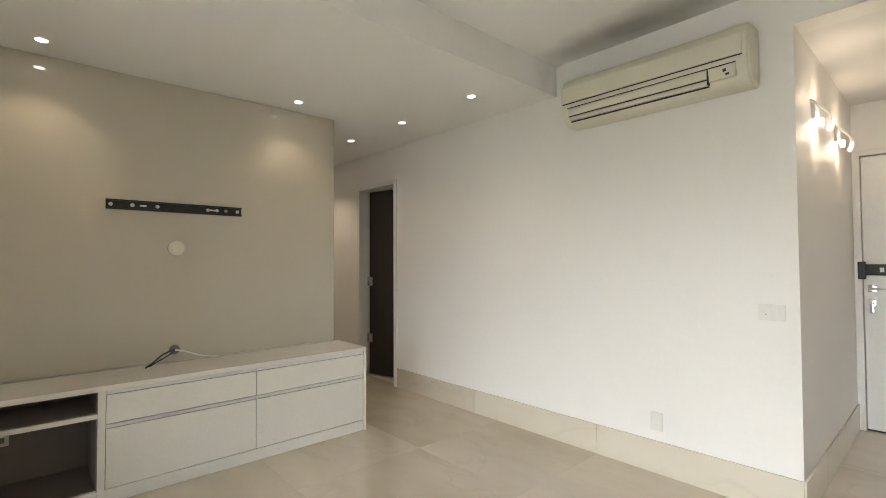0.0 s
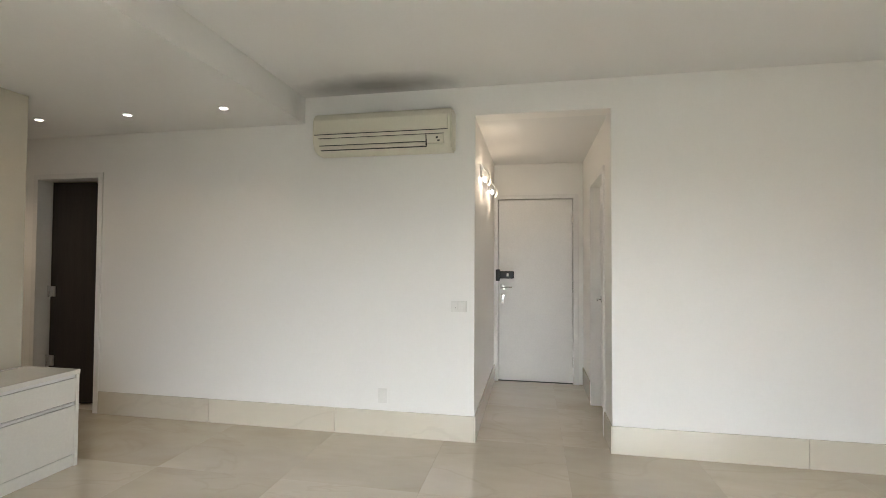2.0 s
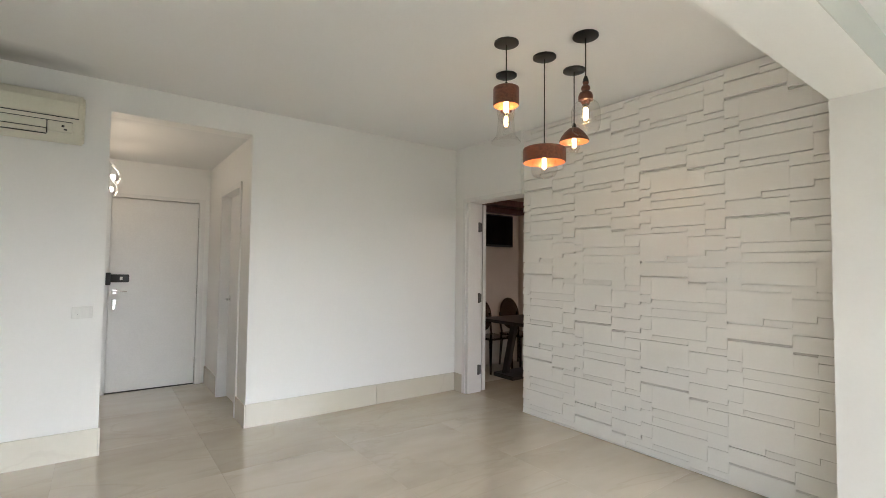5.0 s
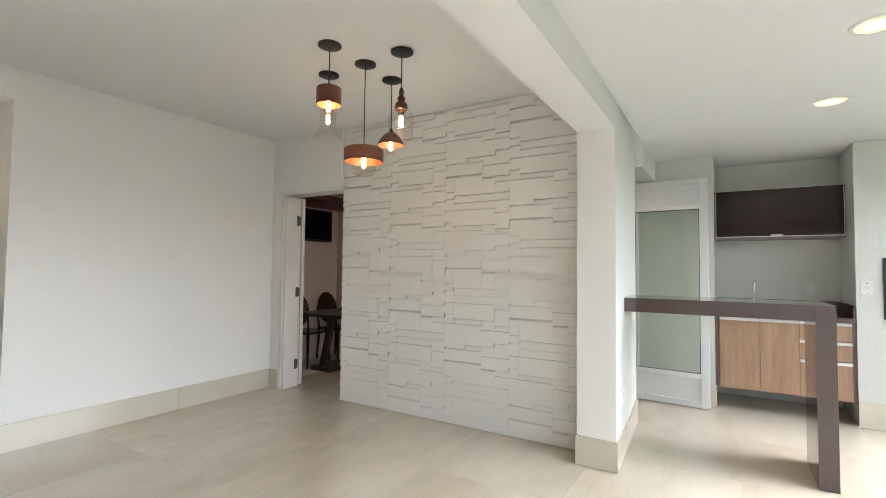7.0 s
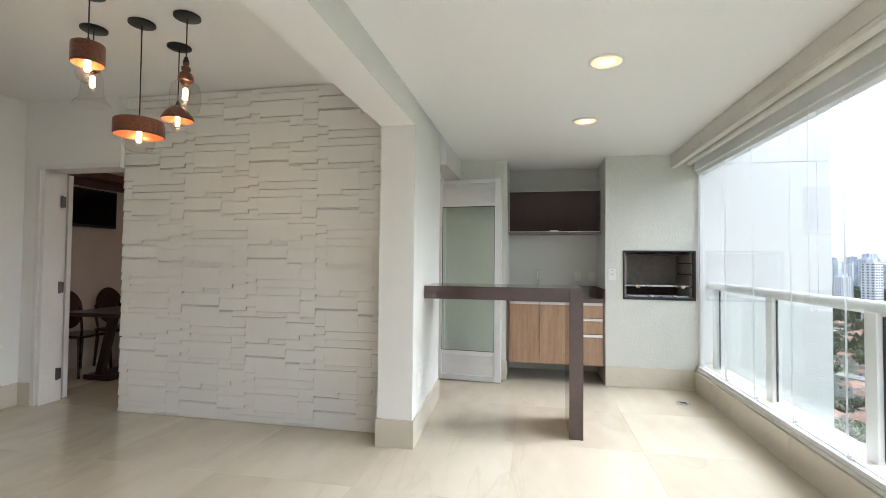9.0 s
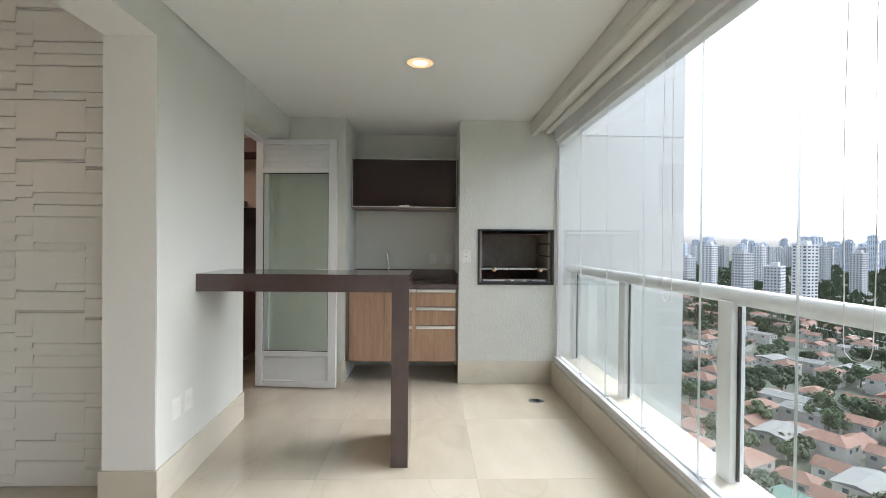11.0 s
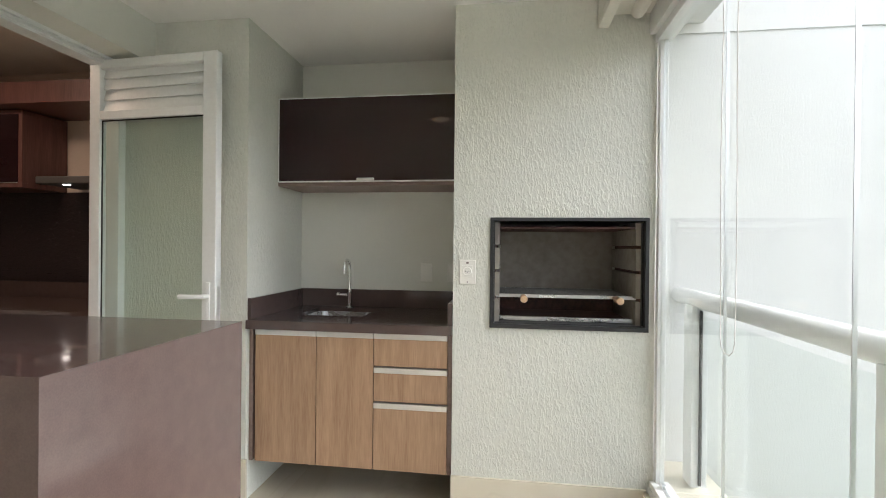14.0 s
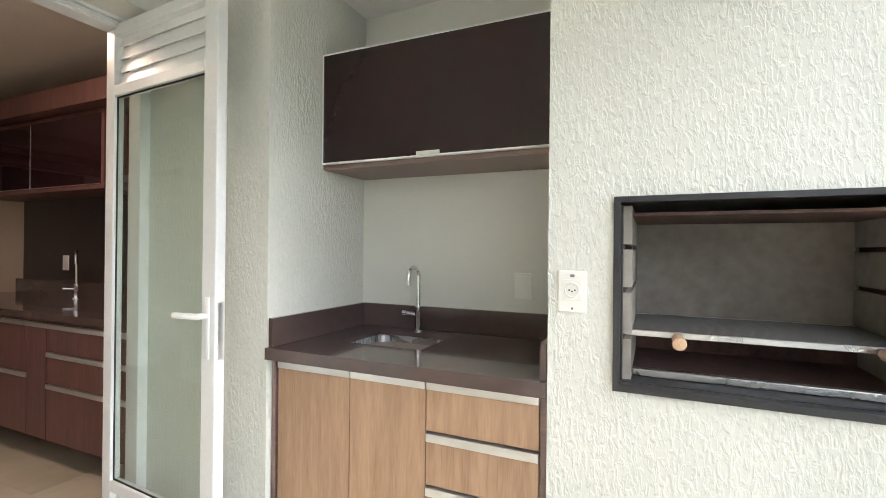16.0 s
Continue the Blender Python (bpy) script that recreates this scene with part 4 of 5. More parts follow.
for a, b in zip(steps, steps[1:]):
    for k in range(32):
        bm.faces.new((a[k], a[(k + 1) % 32], b[(k + 1) % 32], b[k]))
part("bowl", bm, STEEL, sink, smooth=True)
part("drain", tube(bmesh.new(), (0, 0, -0.142), (0, 0, -0.136), 0.032, sides=20), CHROME, sink, "chrome drain", True)


def faucet(place, rz, label, big=1.0):
    ob = thing("faucet", place, label, "faucet")
    ob.rotation_euler = (0, 0, radians(rz))
    bm = bmesh.new()
    lathe(bm, [(0.001, 0.001), (0.026, 0.001), (0.026, 0.008), (0.016, 0.012), (0.015, 0.075), (0.018, 0.08), (0.018, 0.115), (0.012, 0.12), (0.001, 0.121)], sides=20)
    part("body", bm, CHROME, ob, smooth=True)
    r = 0.055 * big
    pts = [(0, 0, 0.11), (0, 0, 0.27 * big)] + [(0, -r + r * math.cos(a), 0.27 * big + r * math.sin(a)) for a in (0.4, 0.8, 1.2, 1.6, 2.0, 2.4, 2.8, 3.1)] + [(0, -2 * r, 0.235 * big)]
    part("spout", pipe(bmesh.new(), pts, 0.0095, 12), CHROME, ob, smooth=True)
    bm = tube(bmesh.new(), (0, 0, 0.075), (-0.065, 0, 0.078), 0.011)
    tube(bm, (-0.065, 0, 0.078), (-0.082, 0, 0.079), 0.014)
    part("lever", bm, CHROME, ob, smooth=True)
    return ob


faucet((-1.38, -4.785, 0.935), 180, "tall chrome swan-neck faucet on brown worktop", 0.92)

cab = thing("base_cabinet", (-1.565, -4.55, 0.2), "wall-hung oak laminate base cabinet with aluminium pulls", "cabinet")
part("carcass", boxes((-0.51, 0.51, -0.34, 0.305, 0.004, 0.685)), TAUPEWOOD, cab)
part("side_panel", boxes((-0.53, -0.511, -0.34, 0.328, 0.0, 0.687), bevel=0.001), TAUPEWOOD, cab, "dark taupe side panel")
part("side_panel", boxes((0.511, 0.53, -0.34, 0.328, 0.0, 0.687), bevel=0.001), TAUPEWOOD, cab, "dark taupe side panel")
for name, a, b, z0, z1 in (("door", 0.168, 0.497, 0.0, 0.688), ("door", -0.133, 0.164, 0.0, 0.688), ("drawer", -0.508, -0.137, 0.522, 0.688), ("drawer", -0.508, -0.137, 0.345, 0.517), ("drawer", -0.508, -0.137, 0.0, 0.340)):
    d = part(name, boxes((a, b, 0.308, 0.328, z0, z1 - 0.032), bevel=0.001), OAK, cab)
    bm = boxes((a, b, 0.308, 0.334, z1 - 0.031, z1 - 0.003), bevel=0.002)
    part("pull_profile", bm, ALU, d, "aluminium pull profile")

up = thing("wall_cabinet", (-1.565, -4.67, 1.665), "dark glass fronted wall cabinet over the sink", "cabinet")
part("carcass", boxes((-0.533, 0.533, -0.174, 0.150, 0.0, 0.03), (-0.533, 0.533, -0.174, 0.150, 0.475, 0.505), (-0.533, -0.51, -0.174, 0.150, 0.03, 0.475), (0.51, 0.533, -0.174, 0.150, 0.03, 0.475), (-0.51, 0.51, -0.174, -0.16, 0.03, 0.475), bevel=0.001), TAUPEWOOD, up)
dr = part("door", boxes((-0.517, 0.517, 0.155, 0.172, 0.026, 0.497), bevel=0.001), DARKGLASS, up, "flap door of dark brown glass")
part("door_frame", boxes((-0.522, 0.522, 0.153, 0.175, 0.020, 0.026), (-0.522, 0.522, 0.153, 0.175, 0.497, 0.502), (-0.522, -0.517, 0.153, 0.175, 0.026, 0.497), (0.517, 0.522, 0.153, 0.175, 0.026, 0.497)), WHITEALU, dr, "thin pale aluminium frame")
part("handle", boxes((-0.05, 0.05, 0.174, 0.184, 0.024, 0.04), bevel=0.002), ALU, dr, "small aluminium tab pull")

# barbecue
bq = thing("barbecue", (-2.64, -4.2, 0.945), "built-in barbecue with dark granite frame and grill", "barbecue")
fr = [(-0.362, 0.362, -0.02, 0.012, -0.008, 0.012), (-0.362, 0.362, -0.02, 0.012, 0.502, 0.518), (-0.362, -0.345, -0.02, 0.012, 0.012, 0.502), (0.345, 0.362, -0.02, 0.012, 0.012, 0.502)]
part("granite_frame", boxes(*fr, bevel=0.001), GRANITE, bq)
part("front_lip", boxes((-0.34, 0.34, -0.12, -0.02, 0.0, 0.014)), GRANITE, bq, "dark granite ledge")
for s in (-1, 1):
    xi, xo = s * 0.318, s * 0.3585
    zs = [0.012, 0.125, 0.14, 0.255, 0.27, 0.375, 0.39, 0.497]
    for k in range(7):
        inner = xi if k % 2 == 0 else s * 0.335
        part("side_brick" if k % 2 == 0 else "slot", boxes((min(inner, xo), max(inner, xo), -0.545, -0.045, zs[k], zs[k + 1])), REFRACT if k % 2 == 0 else SOOT, bq)
    part("side_return", boxes((min(s * 0.34, s * 0.3585), max(s * 0.34, s * 0.3585), -0.044, -0.021, 0.015, 0.497)), BLACK, bq)
part("back_wall", boxes((-0.318, 0.318, -0.545, -0.53, 0.012, 0.497)), REFRACT, bq, "sooty grey back")
part("fire_bed", boxes((-0.318, 0.318, -0.53, -0.12, 0.002, 0.02)), SOOT, bq, "dark sooty brick bed")
part("fire_brick", boxes((-0.318, 0.318, -0.53, -0.50, 0.02, 0.115)), SOOT, bq, "reddish sooty brick")
part("front_bar", boxes((-0.318, 0.318, -0.115, -0.09, 0.016, 0.036), bevel=0.002), STEEL, bq, "steel bar across the front")
part("flue_plate", boxes((-0.318, 0.318, -0.53, -0.06, 0.47, 0.478)), SOOT, bq, "sooty plate under the flue")
gl = thing("grill_grate", (-2.64, -4.3, 1.082), "steel mesh grill grate with two wooden handles", "grill grate")
bm = boxes((-0.335, 0.335, -0.008, 0.004, -0.008, 0.008), (-0.335, 0.335, -0.42, -0.41, -0.006, 0.006), (-0.335, -0.325, -0.41, -0.008, -0.006, 0.006), (0.325, 0.335, -0.41, -0.008, -0.006, 0.006), bevel=0.001)
part("frame", bm, STEEL, gl)
bm = bmesh.new()
for k in range(34):
    x = -0.325 + k * 0.0197
    box(bm, x - 0.0015, x + 0.0015, -0.41, -0.008, 0.0, 0.003)
for k in range(20):
    y = -0.40 + k * 0.02
    box(bm, -0.325, 0.325, y - 0.0015, y + 0.0015, 0.003, 0.006)
tagged(part("mesh", bm, GRATE, gl, "fine steel mesh"), kind="stuff")
for hx in (-0.24, 0.20):
    bm = tube(bmesh.new(), (hx, -0.02, -0.002), (hx, 0.03, -0.002), 0.006)
    part("handle_rod", bm, STEEL, gl)
    bm = lathe(bmesh.new(), [(0.001, 0), (0.013, 0.001), (0.016, 0.015), (0.015, 0.06), (0.018, 0.085), (0.016, 0.097), (0.001, 0.1)], sides=16)
    bmesh.ops.rotate(bm, verts=bm.verts, cent=(0, 0, 0), matrix=Matrix.Rotation(radians(-90), 3, "X"))
    bmesh.ops.translate(bm, verts=bm.verts, vec=(hx, 0.008, -0.006))
    part("wooden_handle", bm, PALEWOOD, gl, "pale turned wooden handle", True)

fd = thing("floor_drain", (-2.735, -3.70, 0), "round grey floor drain in the balcony floor", "drain")
bm = lathe(bmesh.new(), [(0.001, 0.003), (0.05, 0.003), (0.052, 0.004), (0.062, 0.004), (0.066, 0.0)], sides=28)
part("ring", bm, STEEL, fd, smooth=True)
for k in range(7):
    y = -0.036 + k * 0.012
    part("slot", boxes((-0.03, 0.03, y - 0.003, y + 0.003, 0.0032, 0.0042)), DARKSLOT, fd)

# ---------------------------------------------------------------- kitchen
lamp("kitchen_lamp", "AREA", (0.7, -3.7, 2.57), 2.4, (1.0, 0.74, 0.55), 0.5)
kl = thing("ceiling_light", (0.7, -3.7, 2.6), "flat square kitchen ceiling light, lit", "ceiling light")
part("diffuser", boxes((-0.25, 0.25, -0.25, 0.25, -0.02, 0.0), bevel=0.004), SPOTCORE, kl)
structure("cornice", boxes((3.75, 4.05, -5.05, -2.5, 2.28, 2.36), (3.97, 4.05, -5.05, -2.5, 2.2, 2.28)), REDWOOD, "dark wooden cornice along the kitchen wall", "cornice")
structure("wall_corner", boxes((3.75, 4.049, -5.049, -4.16, 0, 2.2)), KITCHENPAINT, "warm painted kitchen corner", "wall")
kt = thing("television", (4.03, -3.58, 1.95), "black flat television on the kitchen wall", "television")
part("casing", boxes((-0.06, 0.015, -0.38, 0.38, -0.245, 0.22), bevel=0.006), BLACK, kt)
part("screen", boxes((-0.064, -0.0605, -0.36, 0.36, -0.215, 0.20)), SCREEN, kt, "black glossy screen")
tb = thing("dining_table", (3.25, -3.65, 0), "dark kitchen table with crossed legs", "table")
part("tabletop", boxes((-0.42, 0.42, -0.62, 0.62, 0.70, 0.74), bevel=0.003), DARKDOOR, tb)
for s in (-1, 1):
    bm = bmesh.new()
    box(bm, -0.04, 0.04, s * 0.42 - 0.03, s * 0.42 + 0.03, 0, 0.70)
    for v in bm.verts:
        v.co.x += (0.12 if v.co.z < 0.3 else -0.05)
    part("leg", bm, DARKDOOR, tb)
part("foot_bar", boxes((-0.1, 0.25, -0.5, 0.5, 0.0, 0.05), bevel=0.003), DARKDOOR, tb)


def ghost_chair():
    ob = thing("ghost_chair", (0, 0, 0), "smoked transparent chair with round back", "chair", "chairs at the kitchen table")
    bm = boxes((-0.21, 0.21, -0.2, 0.22, 0.435, 0.465), bevel=0.012)
    part("seat", bm, SMOKE, ob)
    bm = bmesh.new()
    lathe(bm, [(0.001, 0.0), (0.16, 0.0), (0.185, 0.006), (0.19, 0.018), (0.18, 0.028), (0.001, 0.02)], sides=32)
    bmesh.ops.scale(bm, verts=bm.verts, vec=(1, 1.2, 1))
    bmesh.ops.rotate(bm, verts=bm.verts, cent=(0, 0, 0), matrix=Matrix.Rotation(radians(80), 3, "X"))
    bmesh.ops.translate(bm, verts=bm.verts, vec=(0, 0.24, 0.73))
    part("backrest", bm, SMOKE, ob, smooth=True)
    for sx, sy in ((-0.18, -0.17), (0.18, -0.17), (-0.17, 0.2), (0.17, 0.2)):
        part("leg", tube(bmesh.new(), (sx * 1.1, sy * 1.15, 0), (sx, sy, 0.44), 0.014, 0.022), SMOKE, ob, smooth=True)
    for s in (-1, 1):
        part("back_post", pipe(bmesh.new(), [(s * 0.17, 0.2, 0.45), (s * 0.18, 0.23, 0.6), (s * 0.17, 0.25, 0.75)], 0.014), SMOKE, ob, smooth=True)
    return ob


ch = ghost_chair()
ch.matrix_basis = pose(3.75, -3.35, 0, 0, 0, -90)
copy_thing(ch, pose(3.75, -3.9, 0, 0, 0, -90))

kb = thing("kitchen_base_cabinets", (1.35, -4.72, 0.15), "reddish wood kitchen base cabinets", "cabinet")
part("carcass", boxes((-1.3, 1.35, -0.32, 0.285, 0.0, 0.72)), REDWOOD, kb)
for a, b, zz in ((-1.3, -0.42, (0.0, 0.34, 0.53, 0.70)), (-0.42, -0.2, (0.0, 0.70)), (-0.2, 0.6, (0.0, 0.38, 0.70)), (0.6, 1.35, (0.0, 0.38, 0.70))):
    for z0, z1 in zip(zz, zz[1:]):
        d = part("drawer", boxes((a + 0.003, b - 0.003, 0.287, 0.305, z0 + 0.003, z1 - 0.03), bevel=0.001), REDWOOD, kb)
        part("pull_profile", boxes((a + 0.003, b - 0.003, 0.287, 0.311, z1 - 0.029, z1 - 0.002), bevel=0.001), ALU, d, "aluminium pull profile")
kw = tagged(new("kitchen_worktop"), "brown quartz kitchen worktop", "worktop")
part("slab", boxes((0.05, 2.7, -5.045, -4.395, 0.872, 0.915), bevel=0.002), QUARTZ, kw)
structure("backsplash", boxes((0.05, 2.6, -5.05, -5.03, 1.03, 1.70)), MOSAIC, "dark split-stone backsplash", "backsplash")
structure("upstand", boxes((0.05, 2.7, -5.046, -5.02, 0.9155, 1.03)), QUARTZ, "brown quartz upstand", "upstand")
faucet((1.62, -4.93, 0.915), 180 + 60, "chrome swan-neck kitchen faucet", 1.15)
ku = thing("kitchen_wall_cabinet", (1.75, -4.87, 1.70), "kitchen wall cabinet with dark glass doors", "cabinet")
part("carcass", boxes((-0.83, 0.95, -0.175, 0.155, 0.0, 0.03), (-0.83, 0.95, -0.175, 0.155, 0.5, 0.53), (-0.83, -0.80, -0.175, 0.155, 0.03, 0.5), (0.92, 0.95, -0.175, 0.155, 0.03, 0.5), (-0.80, 0.92, -0.175, 0.1, 0.03, 0.5), bevel=0.001), REDWOOD, ku)
for a, b in ((-0.80, 0.05), (0.056, 0.92)):
    d = part("door", boxes((a, b, 0.14, 0.158, 0.03, 0.5)), DARKGLASS, ku, "dark brown glass door")
    part("edge_trim", boxes((b - 0.004, b, 0.158, 0.161, 0.03, 0.5), (a, b - 0.004, 0.158, 0.161, 0.03, 0.034)), ALU, d, "thin aluminium edge")
structure("bulkhead", boxes((-0.244, 3.7, -5.05, -4.62, 2.24, 2.38)), REDWOOD, "reddish wood bulkhead over the kitchen cabinets", "bulkhead")
hdd = thing("range_hood", (0.5, -4.8, 1.72), "slim dark steel range hood", "range hood")
part("hood_lamp", tube(bmesh.new(), (0.12, 0.04, -0.004), (0.12, 0.04, 0.002), 0.022, sides=16), DOWNLIGHT, hdd, "small glowing hood lamp")
part("hood", boxes((-0.3, 0.3, -0.23, 0.1, 0, 0.05), bevel=0.006), GRATE, hdd)
wall_plate("wall_outlet", (1.95, -5.028, 1.18), 180, 0.08, 0.12, "pale outlet on the dark backsplash", "outlet", [(0, 0, 0.05, 0.08, PLASTIC)])

# ---------------------------------------------------------------- city below
GROUNDZ = -62.0
SOIL = material("city_ground", (0.13, 0.13, 0.12), 0.95, dark=(0.05, 0.075, 0.035), grain=0.02, fine=0.15)
ROOF = material("terracotta_roof", (0.24, 0.13, 0.092), 0.85, dark=(0.15, 0.088, 0.068), grain=0.5, fine=3, spread=0.25, bump=0.5, bump_scale=3)
GREYROOF = material("weathered_fibre_cement_roof", (0.19, 0.19, 0.185), 0.85, dark=(0.12, 0.12, 0.117), grain=0.4, spread=0.3)
HOUSEWALL = material("painted_house_wall", (0.46, 0.45, 0.42), 0.8, dark=(0.34, 0.33, 0.30), grain=0.4, spread=0.2)
TOWERWALL = material("pale_tower_render", (0.55, 0.56, 0.57), 0.75, dark=(0.46, 0.47, 0.49), grain=0.08, spread=0.25)
# aerial haze is put into this paler, bluer base colour
TOWERHAZE = material("hazed_tower_render", (0.52, 0.57, 0.64), 0.8, dark=(0.45, 0.50, 0.58), grain=0.05, spread=0.25)
WINDOW = material("dark_window", (0.12, 0.15, 0.18), 0.25, dark=(0.04, 0.05, 0.06))
LEAF = material("tree_foliage", (0.085, 0.115, 0.06), 0.9, dark=(0.04, 0.06, 0.03), grain=0.8, fine=4, spread=0.35)
BARK = material("tree_bark", (0.12, 0.09, 0.07), 0.95)
GREENROOF = material("green_sheet_roof", (0.045, 0.12, 0.09), 0.7, dark=(0.03, 0.085, 0.062), spread=0.1)

ground = structure("ground", boxes((-4000, 4000, -4000, 4000, GROUNDZ - 1, GROUNDZ)), SOIL, "built-up ground stretching to the horizon", "ground")
crng = random.Random(5)


def at_angle(az, dist, z=GROUNDZ):
    """A place az degrees west of south."""
    return (-math.sin(radians(az)) * dist - 2.2, -math.cos(radians(az)) * dist - 1.0, z)


def house(w, d, h, rise, roof_mat, hip):
    ob = thing("house", (0, 0, 0), "low house with pale walls and " + ("terracotta tiled" if roof_mat is ROOF else "grey sheet") + " roof", "house", "houses below")
    part("wall", boxes((-w / 2, w / 2, -d / 2, d / 2, 0, h)), HOUSEWALL, ob)
    bm = bmesh.new()
    o = 0.5
    base = [bm.verts.new((sx * (w / 2 + o), sy * (d / 2 + o), h)) for sx, sy in ((-1, -1), (1, -1), (1, 1), (-1, 1))]
    inset = w / 2 + o - (d / 2 if hip else 0)
    r0, r1 = bm.verts.new((-inset, 0, h + rise)), bm.verts.new((inset, 0, h + rise))
    bm.faces.new(base)
    bm.faces.new((base[0], base[1], r1, r0))
    bm.faces.new((base[2], base[3], r0, r1))
    bm.faces.new((base[1], base[2], r1))
    bm.faces.new((base[3], base[0], r0))
    part("roof", bm, roof_mat, ob)
    for sx in (-0.28, 0.22):
        for sy in (-1, 1):
            part("window", boxes((sx * w - 0.7, sx * w + 0.7, sy * d / 2 - 0.04, sy * d / 2 + 0.04, h - 2.0, h - 0.9)), WINDOW, ob)
    for sy in (-0.2, 0.25):
        for sx in (-1, 1):
            part("window", boxes((sx * w / 2 - 0.04, sx * w / 2 + 0.04, sy * d - 0.6, sy * d + 0.6, h - 2.0, h - 0.9)), WINDOW, ob)
    return ob


def tree(r, tall):
    ob = thing("tree", (0, 0, 0), "leafy street tree with uneven dark green crown", "tree", "trees below")
    bm = tube(bmesh.new(), (0, 0, 0), (0.2, 0.1, tall * 0.55), 0.3, 0.15, 8)
    for k in range(5):
        a = k * 1.3
        tube(bm, (0.1, 0.05, tall * 0.35), (math.cos(a) * r * 0.6, math.sin(a) * r * 0.6, tall * 0.7), 0.13, 0.04, 6)
    part("trunk", bm, BARK, ob)
    verts, faces = [], []
    lumps = [(crng.gauss(0, r * 0.42), crng.gauss(0, r * 0.42), tall * 0.68 + crng.gauss(0, r * 0.22), r * crng.uniform(0.25, 0.5)) for _ in range(14)]
    for _ in range(900):
        cx, cy, cz, cr = crng.choice(lumps)
        d = Vector((crng.gauss(0, 1), crng.gauss(0, 1), crng.gauss(0, 1))).normalized()
        p = Vector((cx, cy, cz)) + d * cr * crng.uniform(0.75, 1.05)
        u = d.orthogonal().normalized() * crng.uniform(0.25, 0.5)
        v = d.cross(u) * crng.uniform(0.5, 1.0)
        tilt = d * crng.uniform(-0.2, 0.2)
        n0 = len(verts)
        verts += [p - u - v + tilt, p + u - v, p + u + v - tilt, p - u + v]
        faces.append((n0, n0 + 1, n0 + 2, n0 + 3))
    me = bpy.data.meshes.new("crown")
    me.from_pydata(verts, [], faces)
    me.materials.append(LEAF)
    crown = new("crown", me)
    crown.parent = ob
    return ob


def tower(w, d, floors, wall_mat, bays, label):
    ob = thing("apartment_tower", (0, 0, 0), label, "apartment tower", "distant towers")
    h = floors * 3.0
    bm = boxes((-w / 2, w / 2, -d / 2, d / 2, 0, h), (-w * 0.22, w * 0.22, -d * 0.25, d * 0.25, h, h + 4.5), (-w / 2 - 0.3, w / 2 + 0.3, -d / 2 - 0.3, d / 2 + 0.3, h, h + 0.9))
    part("wall", bm, wall_mat, ob)
    verts, faces = [], []

    def quadbox(x0, x1, y0, y1, z0, z1):
        n0 = len(verts)
        verts.extend([(x, y, z) for z in (z0, z1) for x, y in ((x0, y0), (x1, y0), (x1, y1), (x0, y1))])
        faces.extend([(n0, n0 + 1, n0 + 5, n0 + 4), (n0 + 1, n0 + 2, n0 + 6, n0 + 5), (n0 + 2, n0 + 3, n0 + 7, n0 + 6), (n0 + 3, n0, n0 + 4, n0 + 7), (n0 + 4, n0 + 5, n0 + 6, n0 + 7)])

    for f in range(floors):
        z0 = f * 3.0 + 1.0
        for k in range(bays):
            c = -w / 2 + (k + 0.5) * w / bays
            hw = w / bays * (0.22 if k % 2 else 0.34)
            for s in (-1, 1):
                quadbox(c - hw, c + hw, s * d / 2 - 0.08, s * d / 2 + 0.08, z0, z0 + 1.5)
            c2 = -d / 2 + (k + 0.5) * d / bays
            for s in (-1, 1):
                quadbox(s * w / 2 - 0.08, s * w / 2 + 0.08, c2 - d / bays * 0.25, c2 + d / bays * 0.25, z0, z0 + 1.5)
    me = bpy.data.meshes.new("windows")
    me.from_pydata(verts, [], faces)
    me.materials.append(WINDOW)
    wob = new("windows", me)
    wob.parent = ob
    tagged(wob, kind="stuff")
    return ob


def scatter(protos, spots):
    """The first spots take the prototypes themselves, the rest take copies."""
    for k, m in enumerate(spots):
        if k < len(protos):
            protos[k].matrix_basis = m
        else:
            copy_thing(protos[crng.randrange(len(protos))], m)


houses = [house(9, 7, 3.6, 1.8, ROOF, True), house(12, 8, 6.2, 2.0, ROOF, True), house(8, 7, 6.0, 1.6, ROOF, False), house(11, 7, 3.4, 1.9, ROOF, False),
          house(14, 9, 6.5, 0.9, GREYROOF, False), house(10, 9, 6.8, 2.2, ROOF, True)]
spots, leafy = [], []
dist = 85.0
while dist < 620:
    step = 13.5 if dist < 250 else 19
    az = 14 + crng.uniform(0, 4)
    while az < 60:
        m = pose(*at_angle(az, dist + crng.uniform(-2.5, 2.5)), 0, 0, 28 + crng.choice((0, 90)) + crng.uniform(-5, 5))
        (leafy if crng.random() < (0.22 if dist < 200 else 0.38) else spots).append(m)
        az += math.degrees((12.5 if dist < 250 else 17) / dist) * crng.uniform(0.9, 1.15)
    dist += step
scatter(houses, spots[:420])
trees = [tree(4.2, 8.5), tree(5.2, 11), tree(3.4, 7)]
for _ in range(120):
    leafy.append(pose(*at_angle(crng.uniform(14, 60), crng.uniform(95, 520)), 0, 0, crng.uniform(0, 360)))
scatter(trees, leafy[:330])
gs = thing("sheet_roof_shed", at_angle(38.5, 128), "open shed with green sheet roof", "shed")
gs.rotation_euler = (0, 0, radians(20))
part("roof", boxes((-6, 6, -4.5, 4.5, 7.0, 7.25)), GREENROOF, gs)
for sx in (-5.6, 5.6):
    for sy in (-4, 4):
        part("post", tube(bmesh.new(), (sx, sy, 0), (sx, sy, 7.0), 0.15), HOUSEWALL, gs)

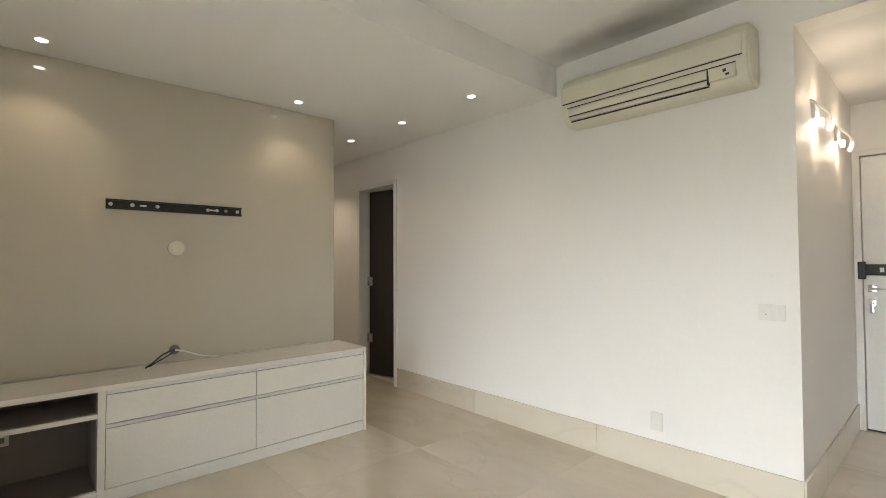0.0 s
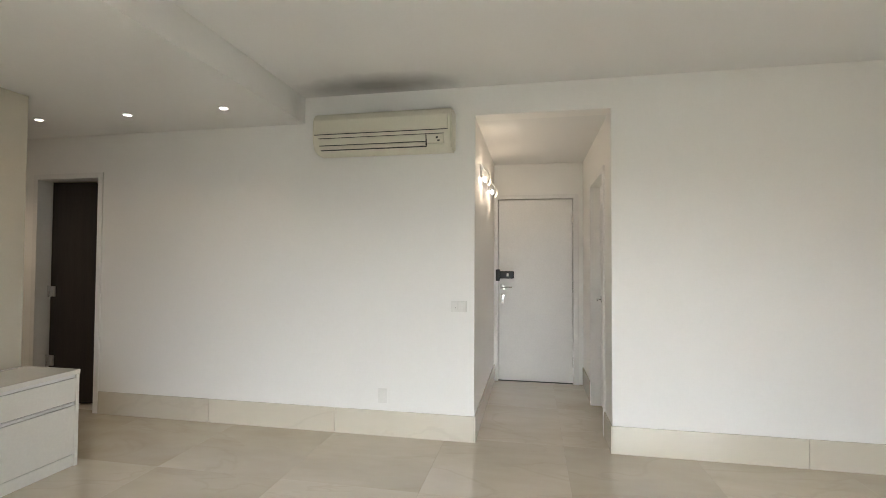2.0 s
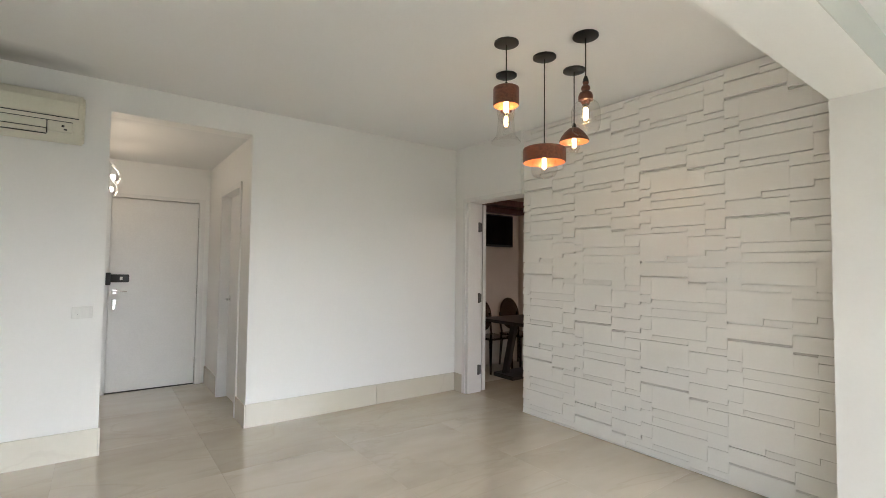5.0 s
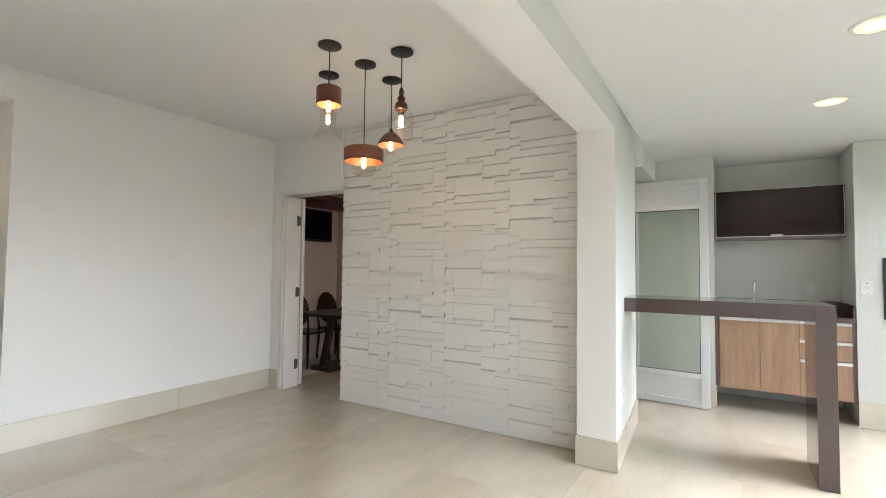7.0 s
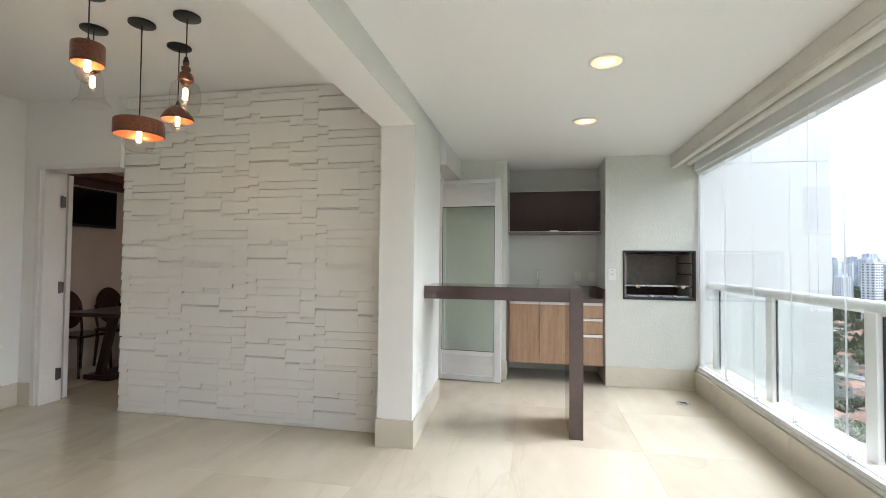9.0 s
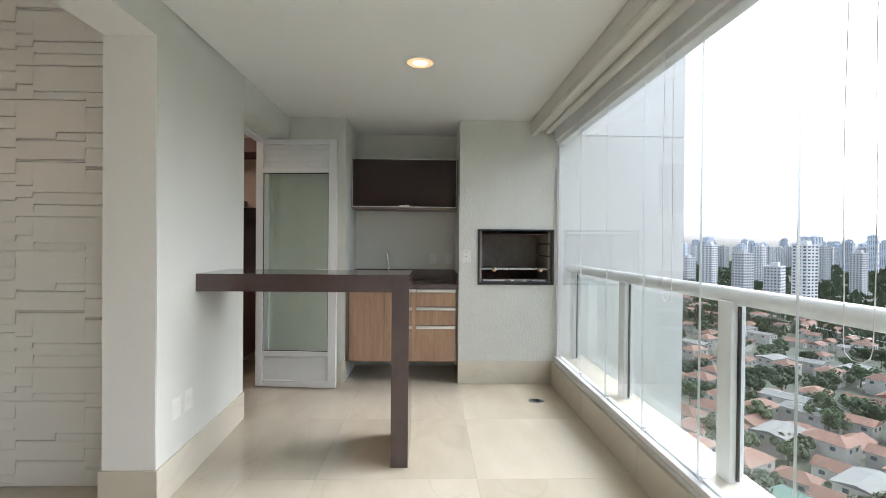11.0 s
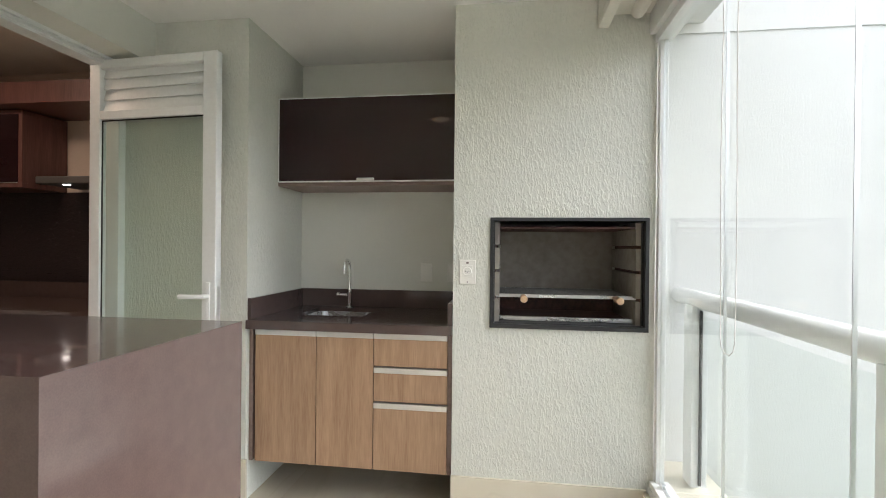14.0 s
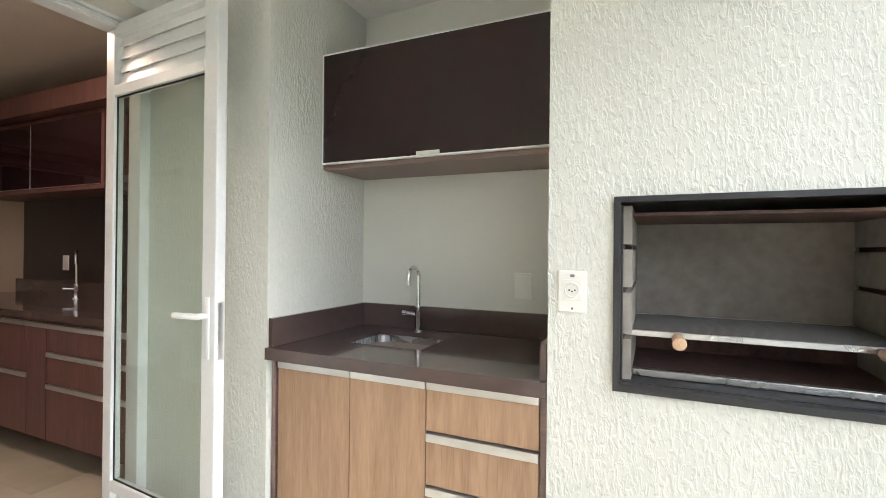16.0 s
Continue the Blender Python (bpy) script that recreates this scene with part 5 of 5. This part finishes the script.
far_green = []
for _ in range(5200):
    far_green.append(at_angle(crng.uniform(8, 66), crng.uniform(400, 2300)))
verts, faces = [], []
for x, y, zz in far_green:
    r = crng.uniform(4, 9)
    for _ in range(5):
        d = Vector((crng.gauss(0, 1), crng.gauss(0, 1), abs(crng.gauss(0, 0.5)))) * r * 0.5
        s = r * crng.uniform(0.3, 0.6)
        p = Vector((x, y, zz + r * 0.6)) + d
        n0 = len(verts)
        verts += [p + Vector((-s, crng.uniform(-s, s), -s)), p + Vector((s, crng.uniform(-s, s), -s * 0.8)), p + Vector((crng.uniform(-s, s) * 0.5, 0, s))]
        verts += [p + Vector((crng.uniform(-s, s), -s, -s)), p + Vector((crng.uniform(-s, s), s, -s * 0.8)), p + Vector((0, crng.uniform(-s, s) * 0.5, s))]
        faces += [(n0, n0 + 1, n0 + 2), (n0 + 3, n0 + 4, n0 + 5)]
me = bpy.data.meshes.new("far_trees")
me.from_pydata(verts, [], faces)
me.materials.append(LEAF)
tagged(new("far_trees", me), "distant tree cover between the towers", "trees", kind="stuff")

near_t = [tower(16, 14, 19, TOWERWALL, 4, "white apartment tower with dark windows"), tower(20, 14, 15, TOWERWALL, 5, "pale broad apartment block"), tower(14, 14, 22, TOWERWALL, 3, "slim white apartment tower")]
scatter(near_t, [pose(*at_angle(az, d), 0, 0, rz) for az, d, rz in ((34.5, 610, 20), (37.2, 560, 40), (39.6, 540, 15), (31.5, 720, 30), (24.5, 670, 10), (27, 790, 35), (43.5, 820, 25), (46, 900, 10), (22, 900, 0), (29.5, 950, 15), (36, 1000, 20), (41, 1100, 5))])
far_t = [tower(24, 20, 26, TOWERHAZE, 5, "concrete high-rise on the skyline, haze in its colour"), tower(30, 20, 32, TOWERHAZE, 6, "broad high-rise on the skyline, haze in its colour"), tower(20, 20, 22, TOWERWALL, 4, "pale rendered high-rise on the skyline")]
fars = []
for _ in range(230):
    fars.append(pose(*at_angle(crng.uniform(10, 64), crng.uniform(1500, 3200)), 0, 0, crng.uniform(0, 90)))
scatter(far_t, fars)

# ---------------------------------------------------------------- floor tiles
TW = 0.9
tile_big = {}
y = -5.1
while y < 6.3:
    x = -3.0
    while x < 5.2:
        inside = (x < 3.3 and -5.1 <= y < 4.1) or (x > 3.0 and -0.95 < y < 1.0) or (1.9 < x < 3.3 and y > 3.9)
        if inside:
            if "full" not in tile_big:
                tile_big["full"] = tile_mesh(TW, TW)
            ob = new("tile", tile_big["full"])
            ob.parent, ob.location = floor, (x, y, 0)
        x += TW
    y += TW
